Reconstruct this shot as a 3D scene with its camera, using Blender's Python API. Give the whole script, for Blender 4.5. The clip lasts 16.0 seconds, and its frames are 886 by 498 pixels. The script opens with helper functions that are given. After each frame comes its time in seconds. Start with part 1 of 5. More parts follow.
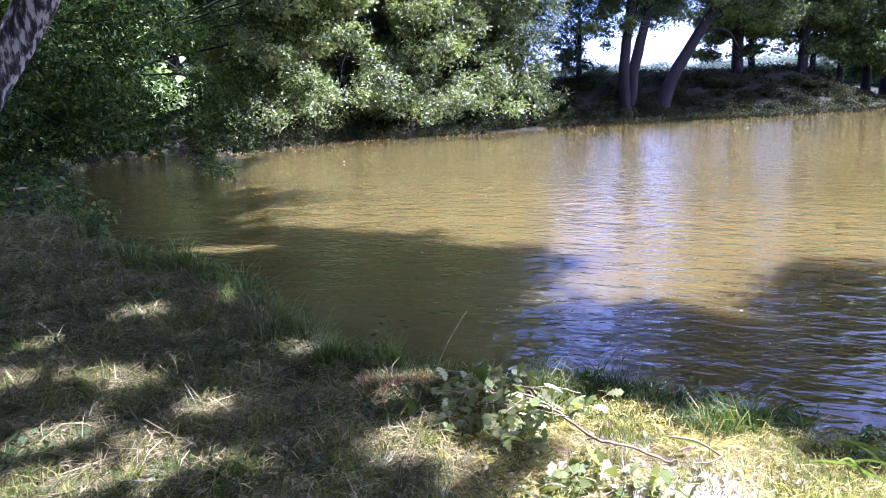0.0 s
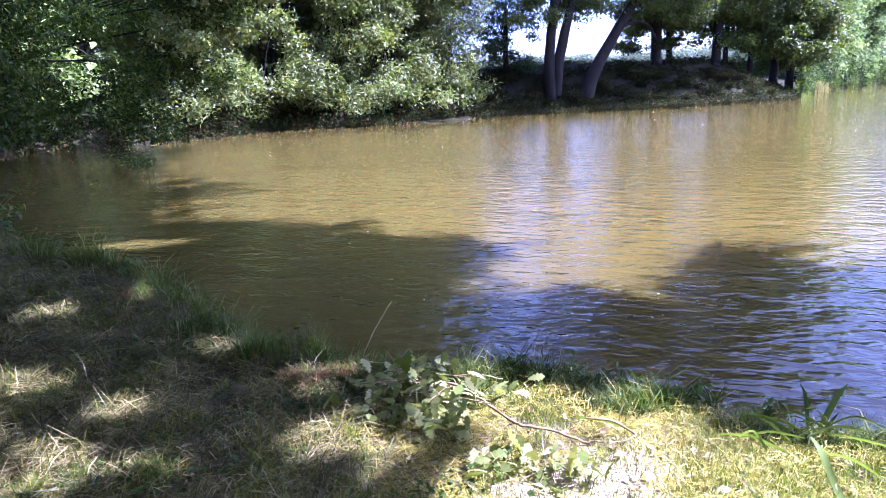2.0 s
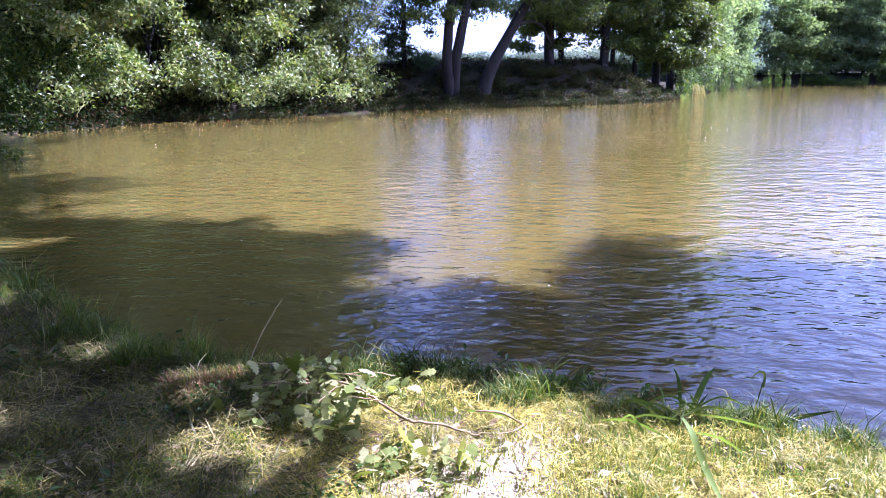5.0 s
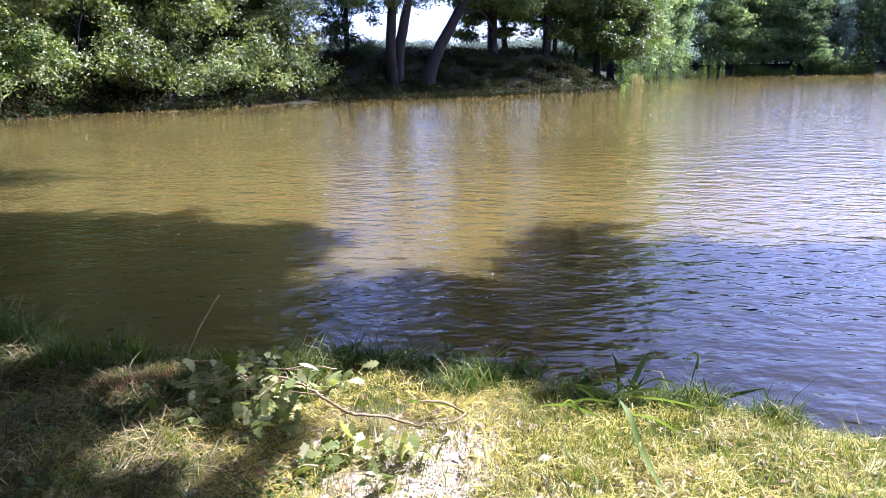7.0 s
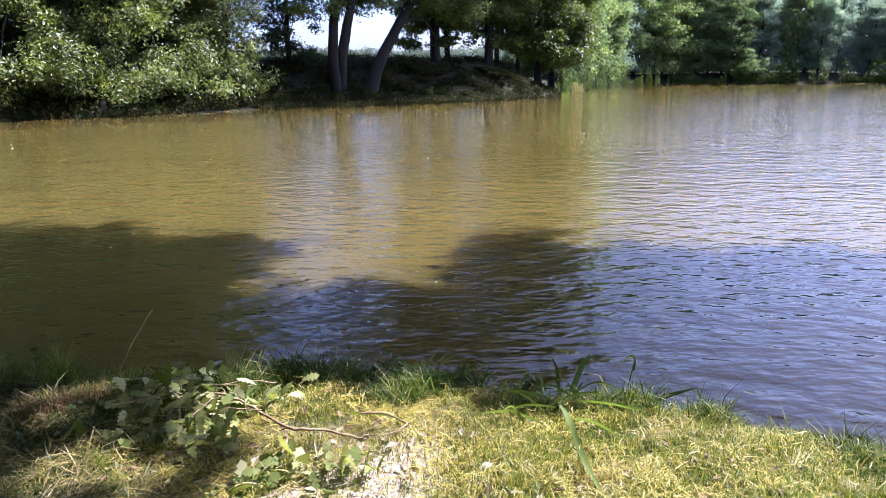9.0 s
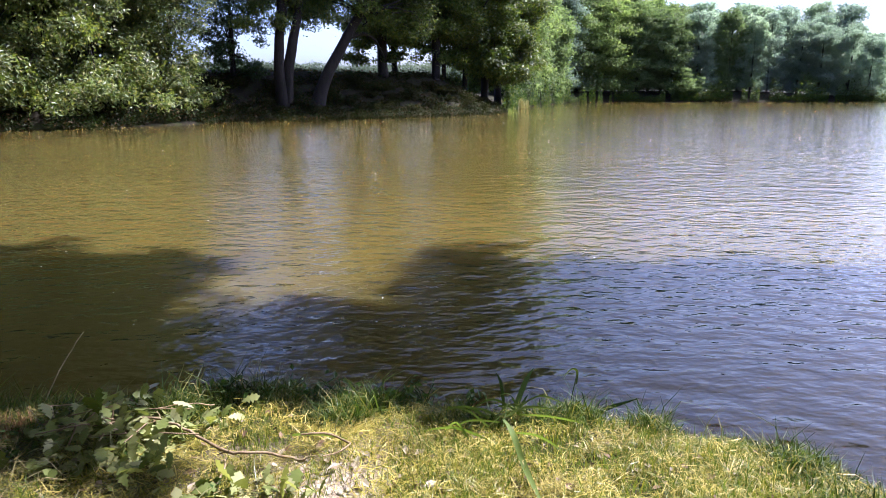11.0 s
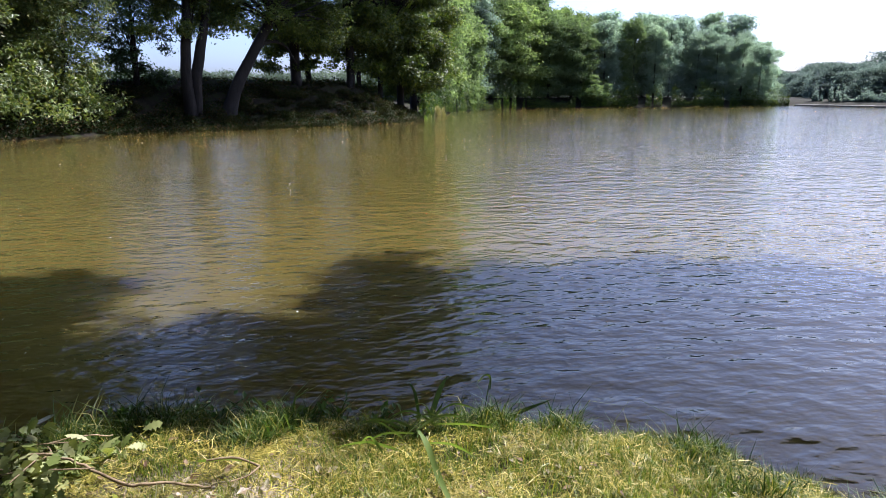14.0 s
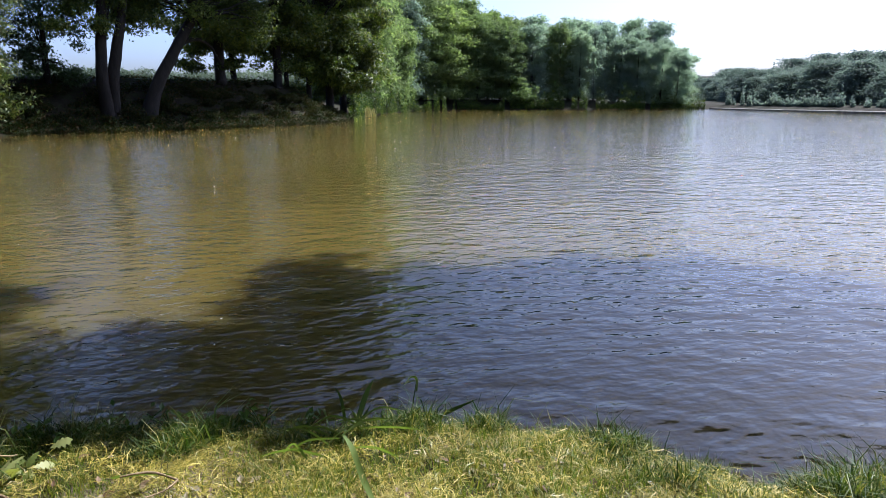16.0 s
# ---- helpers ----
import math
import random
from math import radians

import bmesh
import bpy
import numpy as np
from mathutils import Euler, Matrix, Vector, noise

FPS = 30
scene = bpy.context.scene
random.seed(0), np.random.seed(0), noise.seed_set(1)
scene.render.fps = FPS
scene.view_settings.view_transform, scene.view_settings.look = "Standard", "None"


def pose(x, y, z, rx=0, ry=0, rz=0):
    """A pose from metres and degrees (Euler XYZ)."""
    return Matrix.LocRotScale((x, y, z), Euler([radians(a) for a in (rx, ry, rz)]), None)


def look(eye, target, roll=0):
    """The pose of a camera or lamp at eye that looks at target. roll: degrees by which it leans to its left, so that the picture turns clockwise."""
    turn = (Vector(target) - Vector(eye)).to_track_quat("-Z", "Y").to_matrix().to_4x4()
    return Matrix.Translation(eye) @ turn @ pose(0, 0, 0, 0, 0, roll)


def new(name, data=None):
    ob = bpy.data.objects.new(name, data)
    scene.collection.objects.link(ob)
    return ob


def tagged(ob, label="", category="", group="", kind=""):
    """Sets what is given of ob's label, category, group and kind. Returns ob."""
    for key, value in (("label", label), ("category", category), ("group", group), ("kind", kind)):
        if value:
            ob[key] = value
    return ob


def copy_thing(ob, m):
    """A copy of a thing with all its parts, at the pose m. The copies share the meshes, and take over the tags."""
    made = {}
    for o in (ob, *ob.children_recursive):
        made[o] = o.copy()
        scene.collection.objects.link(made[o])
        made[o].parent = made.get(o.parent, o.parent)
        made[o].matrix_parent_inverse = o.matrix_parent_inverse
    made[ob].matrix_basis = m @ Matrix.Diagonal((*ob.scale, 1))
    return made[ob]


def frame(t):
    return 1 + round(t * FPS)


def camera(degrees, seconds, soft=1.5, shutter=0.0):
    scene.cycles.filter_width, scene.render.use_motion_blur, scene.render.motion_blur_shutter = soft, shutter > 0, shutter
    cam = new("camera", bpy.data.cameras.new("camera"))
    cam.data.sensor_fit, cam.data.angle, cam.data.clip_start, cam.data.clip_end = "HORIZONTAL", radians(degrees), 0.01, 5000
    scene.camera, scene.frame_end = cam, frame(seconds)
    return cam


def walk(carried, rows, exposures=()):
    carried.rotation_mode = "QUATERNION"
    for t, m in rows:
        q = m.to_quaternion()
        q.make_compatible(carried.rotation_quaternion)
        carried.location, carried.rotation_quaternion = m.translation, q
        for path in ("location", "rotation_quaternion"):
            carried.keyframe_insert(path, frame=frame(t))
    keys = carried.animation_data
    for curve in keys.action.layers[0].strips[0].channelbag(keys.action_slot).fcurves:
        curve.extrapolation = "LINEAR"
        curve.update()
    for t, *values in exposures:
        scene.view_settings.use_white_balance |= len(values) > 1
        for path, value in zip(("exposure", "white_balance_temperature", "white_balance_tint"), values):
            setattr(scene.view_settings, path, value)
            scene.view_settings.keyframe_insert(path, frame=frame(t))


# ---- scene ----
cam = camera(68.35, 16.0, soft=0.5)
# seconds, eye, yaw to the left, pitch up, roll
ROWS = [
    (0, (0.005, 0.001, 1.854), -0.00, -12.62, -2.85),
    (0.5, (0.021, 0.008, 1.854), -1.43, -12.56, -2.84),
    (1, (0.036, 0.016, 1.851), -2.73, -12.70, -2.99),
    (1.5, (0.050, 0.019, 1.849), -3.87, -13.06, -3.05),
    (2, (0.062, 0.016, 1.844), -6.05, -13.74, -2.58),
    (2.5, (0.072, 0.013, 1.844), -7.52, -14.10, -2.58),
    (3, (0.087, 0.020, 1.839), -9.68, -14.67, -2.19),
    (3.5, (0.097, 0.026, 1.840), -10.94, -15.27, -2.30),
    (4, (0.103, 0.030, 1.843), -12.16, -14.78, -1.97),
    (6.5, (0.155, 0.036, 1.836), -18.71, -14.84, -0.80),
    (7, (0.163, 0.039, 1.837), -19.65, -15.44, -0.95),
    (7.5, (0.170, 0.038, 1.836), -20.59, -15.73, -0.99),
    (8, (0.175, 0.035, 1.839), -21.87, -15.28, -0.78),
    (8.5, (0.192, 0.029, 1.838), -23.05, -15.12, -0.77),
    (9, (0.198, 0.034, 1.841), -24.49, -14.85, -0.67),
    (11.5, (0.238, 0.025, 1.847), -30.16, -13.42, 0.05),
    (12, (0.248, 0.024, 1.846), -31.51, -13.63, 0.23),
    (12.5, (0.261, 0.031, 1.848), -32.97, -13.94, 0.22),
    (13, (0.266, 0.020, 1.850), -33.86, -13.46, -0.07),
    (13.5, (0.283, 0.007, 1.855), -35.71, -13.58, -0.09),
    (14, (0.291, 0.003, 1.861), -36.09, -13.03, -0.52),
    (14.5, (0.296, -0.006, 1.868), -37.74, -12.57, -0.62),
    (15, (0.305, -0.016, 1.868), -39.09, -12.54, -0.88),
    (15.5, (0.313, -0.027, 1.867), -40.41, -12.45, -0.31),
    (16, (0.322, -0.030, 1.868), -42.12, -12.94, -0.07),
]


def held(eye, yaw, pitch, roll):
    return Matrix.Translation(eye) @ pose(0, 0, 0, 0, 0, yaw) @ pose(0, 0, 0, 90 + pitch) @ pose(0, 0, 0, 0, 0, roll)


walk(cam, [(t, held(eye, yaw, pitch, roll)) for t, eye, yaw, pitch, roll in ROWS],
     exposures=[(0.0, 2.84, 4720, 46), (3.5, 2.77, 4800, 44), (7.0, 2.36, 5060, 36), (9.0, 2.08, 5280, 31), (12.5, 1.71, 5500, 23), (16.0, 1.28, 5400, 17)])

# ---- light ----
SUN_AZ, SUN_EL = radians(99), radians(52)
TO_SUN = Vector((math.sin(SUN_AZ) * math.cos(SUN_EL), math.cos(SUN_AZ) * math.cos(SUN_EL), math.sin(SUN_EL)))
world = bpy.data.worlds.new("sky")
scene.world = world
world.use_nodes = True
wn = world.node_tree.nodes
sky = wn.new("ShaderNodeTexSky")
sky.sky_type = "NISHITA"
sky.sun_disc = False
sky.sun_elevation, sky.sun_rotation = SUN_EL, SUN_AZ
sky.air_density, sky.dust_density, sky.ozone_density = 0.6, 3.0, 1.4
world.node_tree.links.new(sky.outputs[0], wn["Background"].inputs[0])
wn["Background"].inputs[1].default_value = 0.118
sun = new("sun", bpy.data.lights.new("sun", "SUN"))
sun.data.energy, sun.data.angle, sun.data.color = 5.0, radians(0.55), (1.0, 0.92, 0.78)
sun.matrix_world = look((0, 0, 60), Vector((0, 0, 60)) - TO_SUN)

# ---- materials ----


def nodes_of(name):
    m = bpy.data.materials.new(name)
    m.use_nodes = True
    return m, m.node_tree.nodes, m.node_tree.links


def ramp(nodes, links, source, stops):
    r = nodes.new("ShaderNodeValToRGB")
    while len(r.color_ramp.elements) < len(stops):
        r.color_ramp.elements.new(0.5)
    for e, (at, c) in zip(r.color_ramp.elements, stops):
        e.position, e.color = at, (*c, 1)
    links.new(source, r.inputs[0])
    return r.outputs[0]


def noise_node(nodes, links, scale, detail=4, rough=0.55, stretch=None, turn=0.0):
    n = nodes.new("ShaderNodeTexNoise")
    n.inputs["Scale"].default_value, n.inputs["Detail"].default_value, n.inputs["Roughness"].default_value = scale, detail, rough
    g = nodes.new("ShaderNodeNewGeometry")
    if stretch:
        mp = nodes.new("ShaderNodeMapping")
        mp.vector_type = "TEXTURE"
        mp.inputs["Scale"].default_value = [1 / s for s in stretch]
        mp.inputs["Rotation"].default_value = (0, 0, -turn)
        links.new(g.outputs["Position"], mp.inputs[0])
        links.new(mp.outputs[0], n.inputs["Vector"])
    else:
        links.new(g.outputs["Position"], n.inputs["Vector"])
    return n.outputs[0]


def mixed(nodes, links, kind, fac, a, b):
    m = nodes.new("ShaderNodeMix")
    m.data_type, m.blend_type = "RGBA", kind
    for socket, v in ((m.inputs[0], fac), (m.inputs[6], a), (m.inputs[7], b)):
        if isinstance(v, (int, float)):
            socket.default_value = v
        elif isinstance(v, tuple):
            socket.default_value = (*v, 1)
        else:
            links.new(v, socket)
    return m.outputs[2]


def leaf_material(name, stops, patch=0.5, glow=0.42, gloss=0.12, patch_scale=0.35, single=False, shine=(1.5, 1.6, 0.5), vary=0.0):
    """Leaves: colour by leaf and by bough, light shining through, a soft gloss."""
    m, n, l = nodes_of(name)
    g = n.new("ShaderNodeNewGeometry")
    own = n.new("ShaderNodeObjectInfo").outputs["Random"] if single else g.outputs["Random Per Island"]
    colour = ramp(n, l, own, stops)
    big = noise_node(n, l, patch_scale, 2)
    dark = ramp(n, l, big, [(0.3, (1 - patch,) * 3), (0.7, (1.0 + 0.3 * patch, 1.0 + 0.25 * patch, 1.0))])
    colour = mixed(n, l, "MULTIPLY", 1.0, colour, dark)
    if vary:
        each = n.new("ShaderNodeObjectInfo").outputs["Random"]
        colour = mixed(n, l, "MULTIPLY", 1.0, colour, ramp(n, l, each, [(0, (1 - vary, 1 - vary, 1 - 0.7 * vary)), (0.5, (1, 1, 1)), (1, (1 + vary, 1 + 0.8 * vary, 1 + 0.2 * vary))]))
    p = n["Principled BSDF"]
    l.new(colour, p.inputs["Base Color"])
    p.inputs["Roughness"].default_value = 0.42
    p.inputs["Specular IOR Level"].default_value = gloss * 3
    tr = n.new("ShaderNodeBsdfTranslucent")
    through_colour = mixed(n, l, "MULTIPLY", 1.0, colour, shine)
    l.new(through_colour, tr.inputs[0])
    mx = n.new("ShaderNodeMixShader")
    mx.inputs[0].default_value = glow
    l.new(p.outputs[0], mx.inputs[1])
    l.new(tr.outputs[0], mx.inputs[2])
    l.new(mx.outputs[0], n["Material Output"].inputs[0])
    return m


def plain(name, stops, scale, rough=0.85, bump=0.3, bump_scale=None, stretch=None, island=False, spec=0.3):
    """A rough surface: colour by noise at two scales, fine relief."""
    m, n, l = nodes_of(name)
    src = noise_node(n, l, scale, 6, 0.6, stretch)
    colour = ramp(n, l, src, stops)
    fine = noise_node(n, l, scale * 9, 4, 0.6, stretch)
    colour = mixed(n, l, "MULTIPLY", 0.7, colour, ramp(n, l, fine, [(0.3, (0.55,) * 3), (0.7, (1.25,) * 3)]))
    if island:
        g = n.new("ShaderNodeNewGeometry")
        colour = mixed(n, l, "MULTIPLY", 0.8, colour, ramp(n, l, g.outputs["Random Per Island"], [(0, (0.5,) * 3), (1, (1.3,) * 3)]))
    p = n["Principled BSDF"]
    l.new(colour, p.inputs["Base Color"])
    p.inputs["Roughness"].default_value = rough
    p.inputs["Specular IOR Level"].default_value = spec
    if bump:
        b = n.new("ShaderNodeBump")
        b.inputs["Strength"].default_value, b.inputs["Distance"].default_value = bump, 0.03
        l.new(noise_node(n, l, bump_scale or scale * 5, 6, 0.65, stretch), b.inputs["Height"])
        l.new(b.outputs[0], p.inputs["Normal"])
    return m


def water_material():
    """Muddy pond water: brown with silt, mirror-like, with wind ripples at three sizes."""
    m, n, l = nodes_of("pond_water")
    p = n["Principled BSDF"]
    silt = noise_node(n, l, 0.12, 3)
    l.new(ramp(n, l, silt, [(0.3, (0.062, 0.0485, 0.0120)), (0.7, (0.082, 0.0645, 0.0175))]), p.inputs["Base Color"])
    p.inputs["Roughness"].default_value = 0.04
    p.inputs["IOR"].default_value = 1.33
    p.subsurface_method = "BURLEY"
    p.inputs["Subsurface Weight"].default_value = 1.0
    p.inputs["Subsurface Radius"].default_value = (1.0, 0.8, 0.5)
    p.inputs["Subsurface Scale"].default_value = 0.6
    p.inputs["Specular IOR Level"].default_value = 0.5
    wind = n.new("ShaderNodeAttribute")
    wind.attribute_name = "wind"
    normal = None
    for scale, stretch, turn, height in ((1.0, (0.36, 0.8, 1), radians(28), 0.024), (1.0, (1.4, 2.9, 1), radians(46), 0.027), (1.0, (1.8, 3.6, 1), radians(12), 0.025), (1.0, (4.2, 7.5, 1), radians(34), 0.016), (1.0, (8, 13, 1), radians(20), 0.0080)):
        b = n.new("ShaderNodeBump")
        b.inputs["Strength"].default_value, b.inputs["Distance"].default_value = 1.0, height
        l.new(wind.outputs["Fac"], b.inputs["Strength"])
        l.new(noise_node(n, l, scale, 2, 0.5, stretch, turn), b.inputs["Height"])
        if normal:
            l.new(normal, b.inputs["Normal"])
        normal = b.outputs[0]
    l.new(normal, p.inputs["Normal"])
    return m


def ground_material():
    """Mown bank: trodden grey soil, dry cut grass and green sward in patches."""
    m, n, l = nodes_of("mown_bank")
    a = noise_node(n, l, 1.3, 5, 0.6)
    b = noise_node(n, l, 38.0, 5, 0.7)
    soil = ramp(n, l, b, [(0.3, (0.17, 0.13, 0.085)), (0.5, (0.36, 0.295, 0.215)), (0.7, (0.54, 0.47, 0.37))])
    bare = ramp(n, l, b, [(0.3, (0.10, 0.075, 0.045)), (0.5, (0.20, 0.16, 0.10)), (0.7, (0.32, 0.26, 0.17))])
    sward = ramp(n, l, b, [(0.3, (0.02, 0.022, 0.010)), (0.6, (0.06, 0.054, 0.024)), (0.8, (0.16, 0.125, 0.06))])
    colour = mixed(n, l, "MIX", ramp(n, l, a, [(0.5, (0, 0, 0)), (0.72, (1, 1, 1))]), sward, bare)
    at = n.new("ShaderNodeAttribute")
    at.attribute_name = "wild"
    # leaf litter darkened to near black to carry the shade under the trees
    shaded_litter = ramp(n, l, noise_node(n, l, 1.7, 6, 0.65), [(0.3, (0.008, 0.007, 0.005)), (0.5, (0.018, 0.015, 0.009)), (0.62, (0.018, 0.025, 0.008)), (0.8, (0.045, 0.034, 0.02))])
    field = ramp(n, l, noise_node(n, l, 0.15, 5, 0.6), [(0.3, (0.10, 0.15, 0.035)), (0.7, (0.24, 0.25, 0.08))])
    split = n.new("ShaderNodeSeparateXYZ")
    l.new(at.outputs["Vector"], split.inputs[0])
    colour = mixed(n, l, "MIX", split.outputs[0], colour, shaded_litter)
    colour = mixed(n, l, "MIX", split.outputs[1], colour, field)
    colour = mixed(n, l, "MIX", split.outputs[2], colour, soil)
    p = n["Principled BSDF"]
    l.new(colour, p.inputs["Base Color"])
    p.inputs["Roughness"].default_value = 0.95
    p.inputs["Specular IOR Level"].default_value = 0.15
    bp = n.new("ShaderNodeBump")
    bp.inputs["Strength"].default_value, bp.inputs["Distance"].default_value = 0.8, 0.03
    l.new(noise_node(n, l, 30.0, 6, 0.7), bp.inputs["Height"])
    l.new(bp.outputs[0], p.inputs["Normal"])
    return m


WATER = water_material()
GROUND = ground_material()
BUSH = leaf_material("bush_leaf", [(0, (0.07, 0.11, 0.03)), (0.5, (0.145, 0.195, 0.057)), (0.85, (0.22, 0.26, 0.088)), (1, (0.30, 0.28, 0.125))], patch=0.6, patch_scale=0.7, gloss=0.2, glow=0.40)
# leaf green darkened so that growth in deep shade reads dark
SHADE_LEAF = leaf_material("shaded_leaf", [(0, (0.018, 0.042, 0.011)), (0.7, (0.045, 0.083, 0.019)), (1, (0.14, 0.17, 0.035))], gloss=0.04, patch=0.7)
BLUE_LEAF = leaf_material("bluish_leaf", [(0, (0.03, 0.06, 0.03)), (1, (0.06, 0.10, 0.05))])
OAK_CROWN = leaf_material("oak_crown_leaf", [(0, (0.035, 0.064, 0.014)), (0.6, (0.075, 0.112, 0.025)), (1, (0.15, 0.175, 0.036))])
# leaves of the woods, paled beyond their own green to stand for haze
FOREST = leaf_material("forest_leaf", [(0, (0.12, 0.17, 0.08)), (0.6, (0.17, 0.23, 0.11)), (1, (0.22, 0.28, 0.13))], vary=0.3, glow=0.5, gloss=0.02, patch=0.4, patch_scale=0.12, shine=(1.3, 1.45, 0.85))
HAZED_FOREST = leaf_material("hazed_forest_leaf", [(0, (0.18, 0.24, 0.22)), (0.6, (0.235, 0.295, 0.265)), (1, (0.27, 0.33, 0.285))], vary=0.25, glow=0.66, gloss=0.03, patch=0.3, patch_scale=0.12, shine=(1.25, 1.4, 1.0))
# scrub with the bank trees' shade put into its near-black colour
SHADED_SCRUB = leaf_material("shaded_scrub_leaf", [(0, (0.012, 0.022, 0.007)), (0.72, (0.026, 0.038, 0.011)), (0.8, (0.05, 0.034, 0.018)), (1, (0.10, 0.068, 0.038))], patch=0.5, patch_scale=0.9, gloss=0.02, glow=0.3)
# distant woods: haze put into the leaf colour too
HAZED_FAR_LEAF = leaf_material("hazed_wood_leaf", [(0, (0.105, 0.14, 0.13)), (1, (0.135, 0.17, 0.15))], patch=0.3, patch_scale=0.05, gloss=0.02, glow=0.55, shine=(1.2, 1.3, 1.1))
HAZED_WOODLINE = leaf_material("hazed_woodline_leaf", [(0, (0.10, 0.13, 0.10)), (1, (0.13, 0.16, 0.12))], patch=0.3, patch_scale=0.05, gloss=0.02, shine=(1.2, 1.3, 1.0))
CUT_OAK = leaf_material("cut_oak_leaf", [(0, (0.09, 0.12, 0.028)), (0.4, (0.19, 0.22, 0.075)), (0.75, (0.30, 0.32, 0.14)), (1, (0.42, 0.42, 0.24))], patch=0.25, patch_scale=6.0, gloss=0.04, glow=0.3, single=True)
WEED = leaf_material("weed_leaf", [(0, (0.03, 0.065, 0.014)), (1, (0.07, 0.12, 0.028))], patch=0.2)
GRASS = leaf_material("grass_blade", [(0, (0.07, 0.12, 0.015)), (0.5, (0.13, 0.18, 0.028)), (0.8, (0.24, 0.25, 0.05)), (1, (0.38, 0.31, 0.10))], patch=0.35, patch_scale=1.8, gloss=0.1)
FRINGE = leaf_material("fringe_blade", [(0, (0.032, 0.065, 0.012)), (0.5, (0.065, 0.11, 0.022)), (0.8, (0.14, 0.18, 0.045)), (1, (0.34, 0.30, 0.12))], patch=0.5, patch_scale=1.8, gloss=0.08, glow=0.35)
MATTED = leaf_material("matted_grass", [(0, (0.03, 0.036, 0.012)), (0.4, (0.085, 0.087, 0.03)), (0.7, (0.19, 0.165, 0.072)), (1, (0.44, 0.37, 0.22))], patch=0.6, patch_scale=3.0, glow=0.2, gloss=0.1)
STRAW = leaf_material("cut_straw", [(0, (0.09, 0.105, 0.012)), (0.35, (0.24, 0.225, 0.03)), (0.7, (0.42, 0.35, 0.075)), (1, (0.60, 0.50, 0.19))], patch=0.45, patch_scale=2.2, glow=0.2, gloss=0.1)
REED = leaf_material("reed_blade", [(0, (0.035, 0.07, 0.018)), (1, (0.07, 0.12, 0.03))], patch=0.2, glow=0.25)
PALE_BLADE = leaf_material("pale_blade", [(0, (0.10, 0.15, 0.04)), (1, (0.15, 0.20, 0.06))], patch=0.2)
ROUGH_BARK = plain("rough_grey_bark", [(0.42, (0.02, 0.017, 0.013)), (0.5, (0.09, 0.08, 0.066)), (0.57, (0.40, 0.37, 0.31))], 20.0, bump=1.0, bump_scale=24, stretch=(1, 1, 0.35))
# bark coloured near black to stand for the crowns' shade on it
SHADED_BARK = plain("bark", [(0.3, (0.006, 0.005, 0.0045)), (0.7, (0.020, 0.017, 0.015))], 3.0, bump=1.0, bump_scale=14, stretch=(1, 1, 0.25))
TWIG = plain("twig_bark", [(0.3, (0.16, 0.11, 0.06)), (0.7, (0.34, 0.25, 0.15))], 20.0, bump=0.4, bump_scale=60)
RUSSET = leaf_material("russet_dry_grass", [(0, (0.10, 0.055, 0.03)), (0.6, (0.24, 0.13, 0.07)), (1, (0.42, 0.28, 0.17))], patch=0.3, patch_scale=5.0, glow=0.15, gloss=0.05)
GOLD = leaf_material("golden_blade", [(0, (0.22, 0.21, 0.08)), (1, (0.36, 0.33, 0.14))], patch=0.2, glow=0.2, shine=(1.2, 1.2, 0.8))
DEAD = leaf_material("dead_leaf", [(0, (0.10, 0.06, 0.035)), (0.6, (0.20, 0.14, 0.08)), (1, (0.34, 0.30, 0.22))], patch=0.2, glow=0.1)
DRY = plain("dry_stem", [(0.3, (0.32, 0.22, 0.12)), (0.7, (0.5, 0.38, 0.24))], 30.0, bump=0.2)
STONE = plain("weathered_concrete", [(0.3, (0.06, 0.057, 0.05)), (0.7, (0.17, 0.16, 0.145))], 2.0, bump=0.6)
PEBBLE = plain("pebble", [(0.3, (0.22, 0.19, 0.15)), (0.7, (0.42, 0.38, 0.31))], 12.0, bump=0.3, island=True)
FEATHER = plain("feather_white", [(0.3, (0.7, 0.7, 0.7)), (0.7, (0.85, 0.85, 0.85))], 30.0, bump=0.1)

# ---- mesh tools ----
RNG = np.random.default_rng(7)


def mesh_of(name, verts, faces, material, smooth=False):
    """A mesh from an array of places and arrays of faces, each of one corner count."""
    me = bpy.data.meshes.new(name)
    verts = np.asarray(verts, np.float32)
    faces = [np.asarray(f, np.int32) for f in faces if len(f)]
    me.vertices.add(len(verts))
    me.vertices.foreach_set("co", verts.ravel())
    loops = np.concatenate([f.ravel() for f in faces])
    counts = np.concatenate([np.full(len(f), f.shape[1], np.int32) for f in faces])
    starts = np.concatenate([[0], np.cumsum(counts)[:-1]]).astype(np.int32)
    me.loops.add(len(loops))
    me.loops.foreach_set("vertex_index", loops)
    me.polygons.add(len(counts))
    me.polygons.foreach_set("loop_start", starts)
    me.polygons.foreach_set("use_smooth", np.full(len(counts), smooth))
    me.materials.append(material)
    me.update(calc_edges=True)
    me.validate()
    return me


def thing(name, at, label, category, group="", kind=""):
    ob = new(name)
    ob.location = at
    ob.empty_display_size = 0.2
    return tagged(ob, label, category, group, kind)


def part(name, me, parent, label=""):
    ob = new(name, me)
    ob.parent = parent
    return tagged(ob, label)


def unit(v):
    return v / np.maximum(np.linalg.norm(v, axis=-1, keepdims=True), 1e-9)


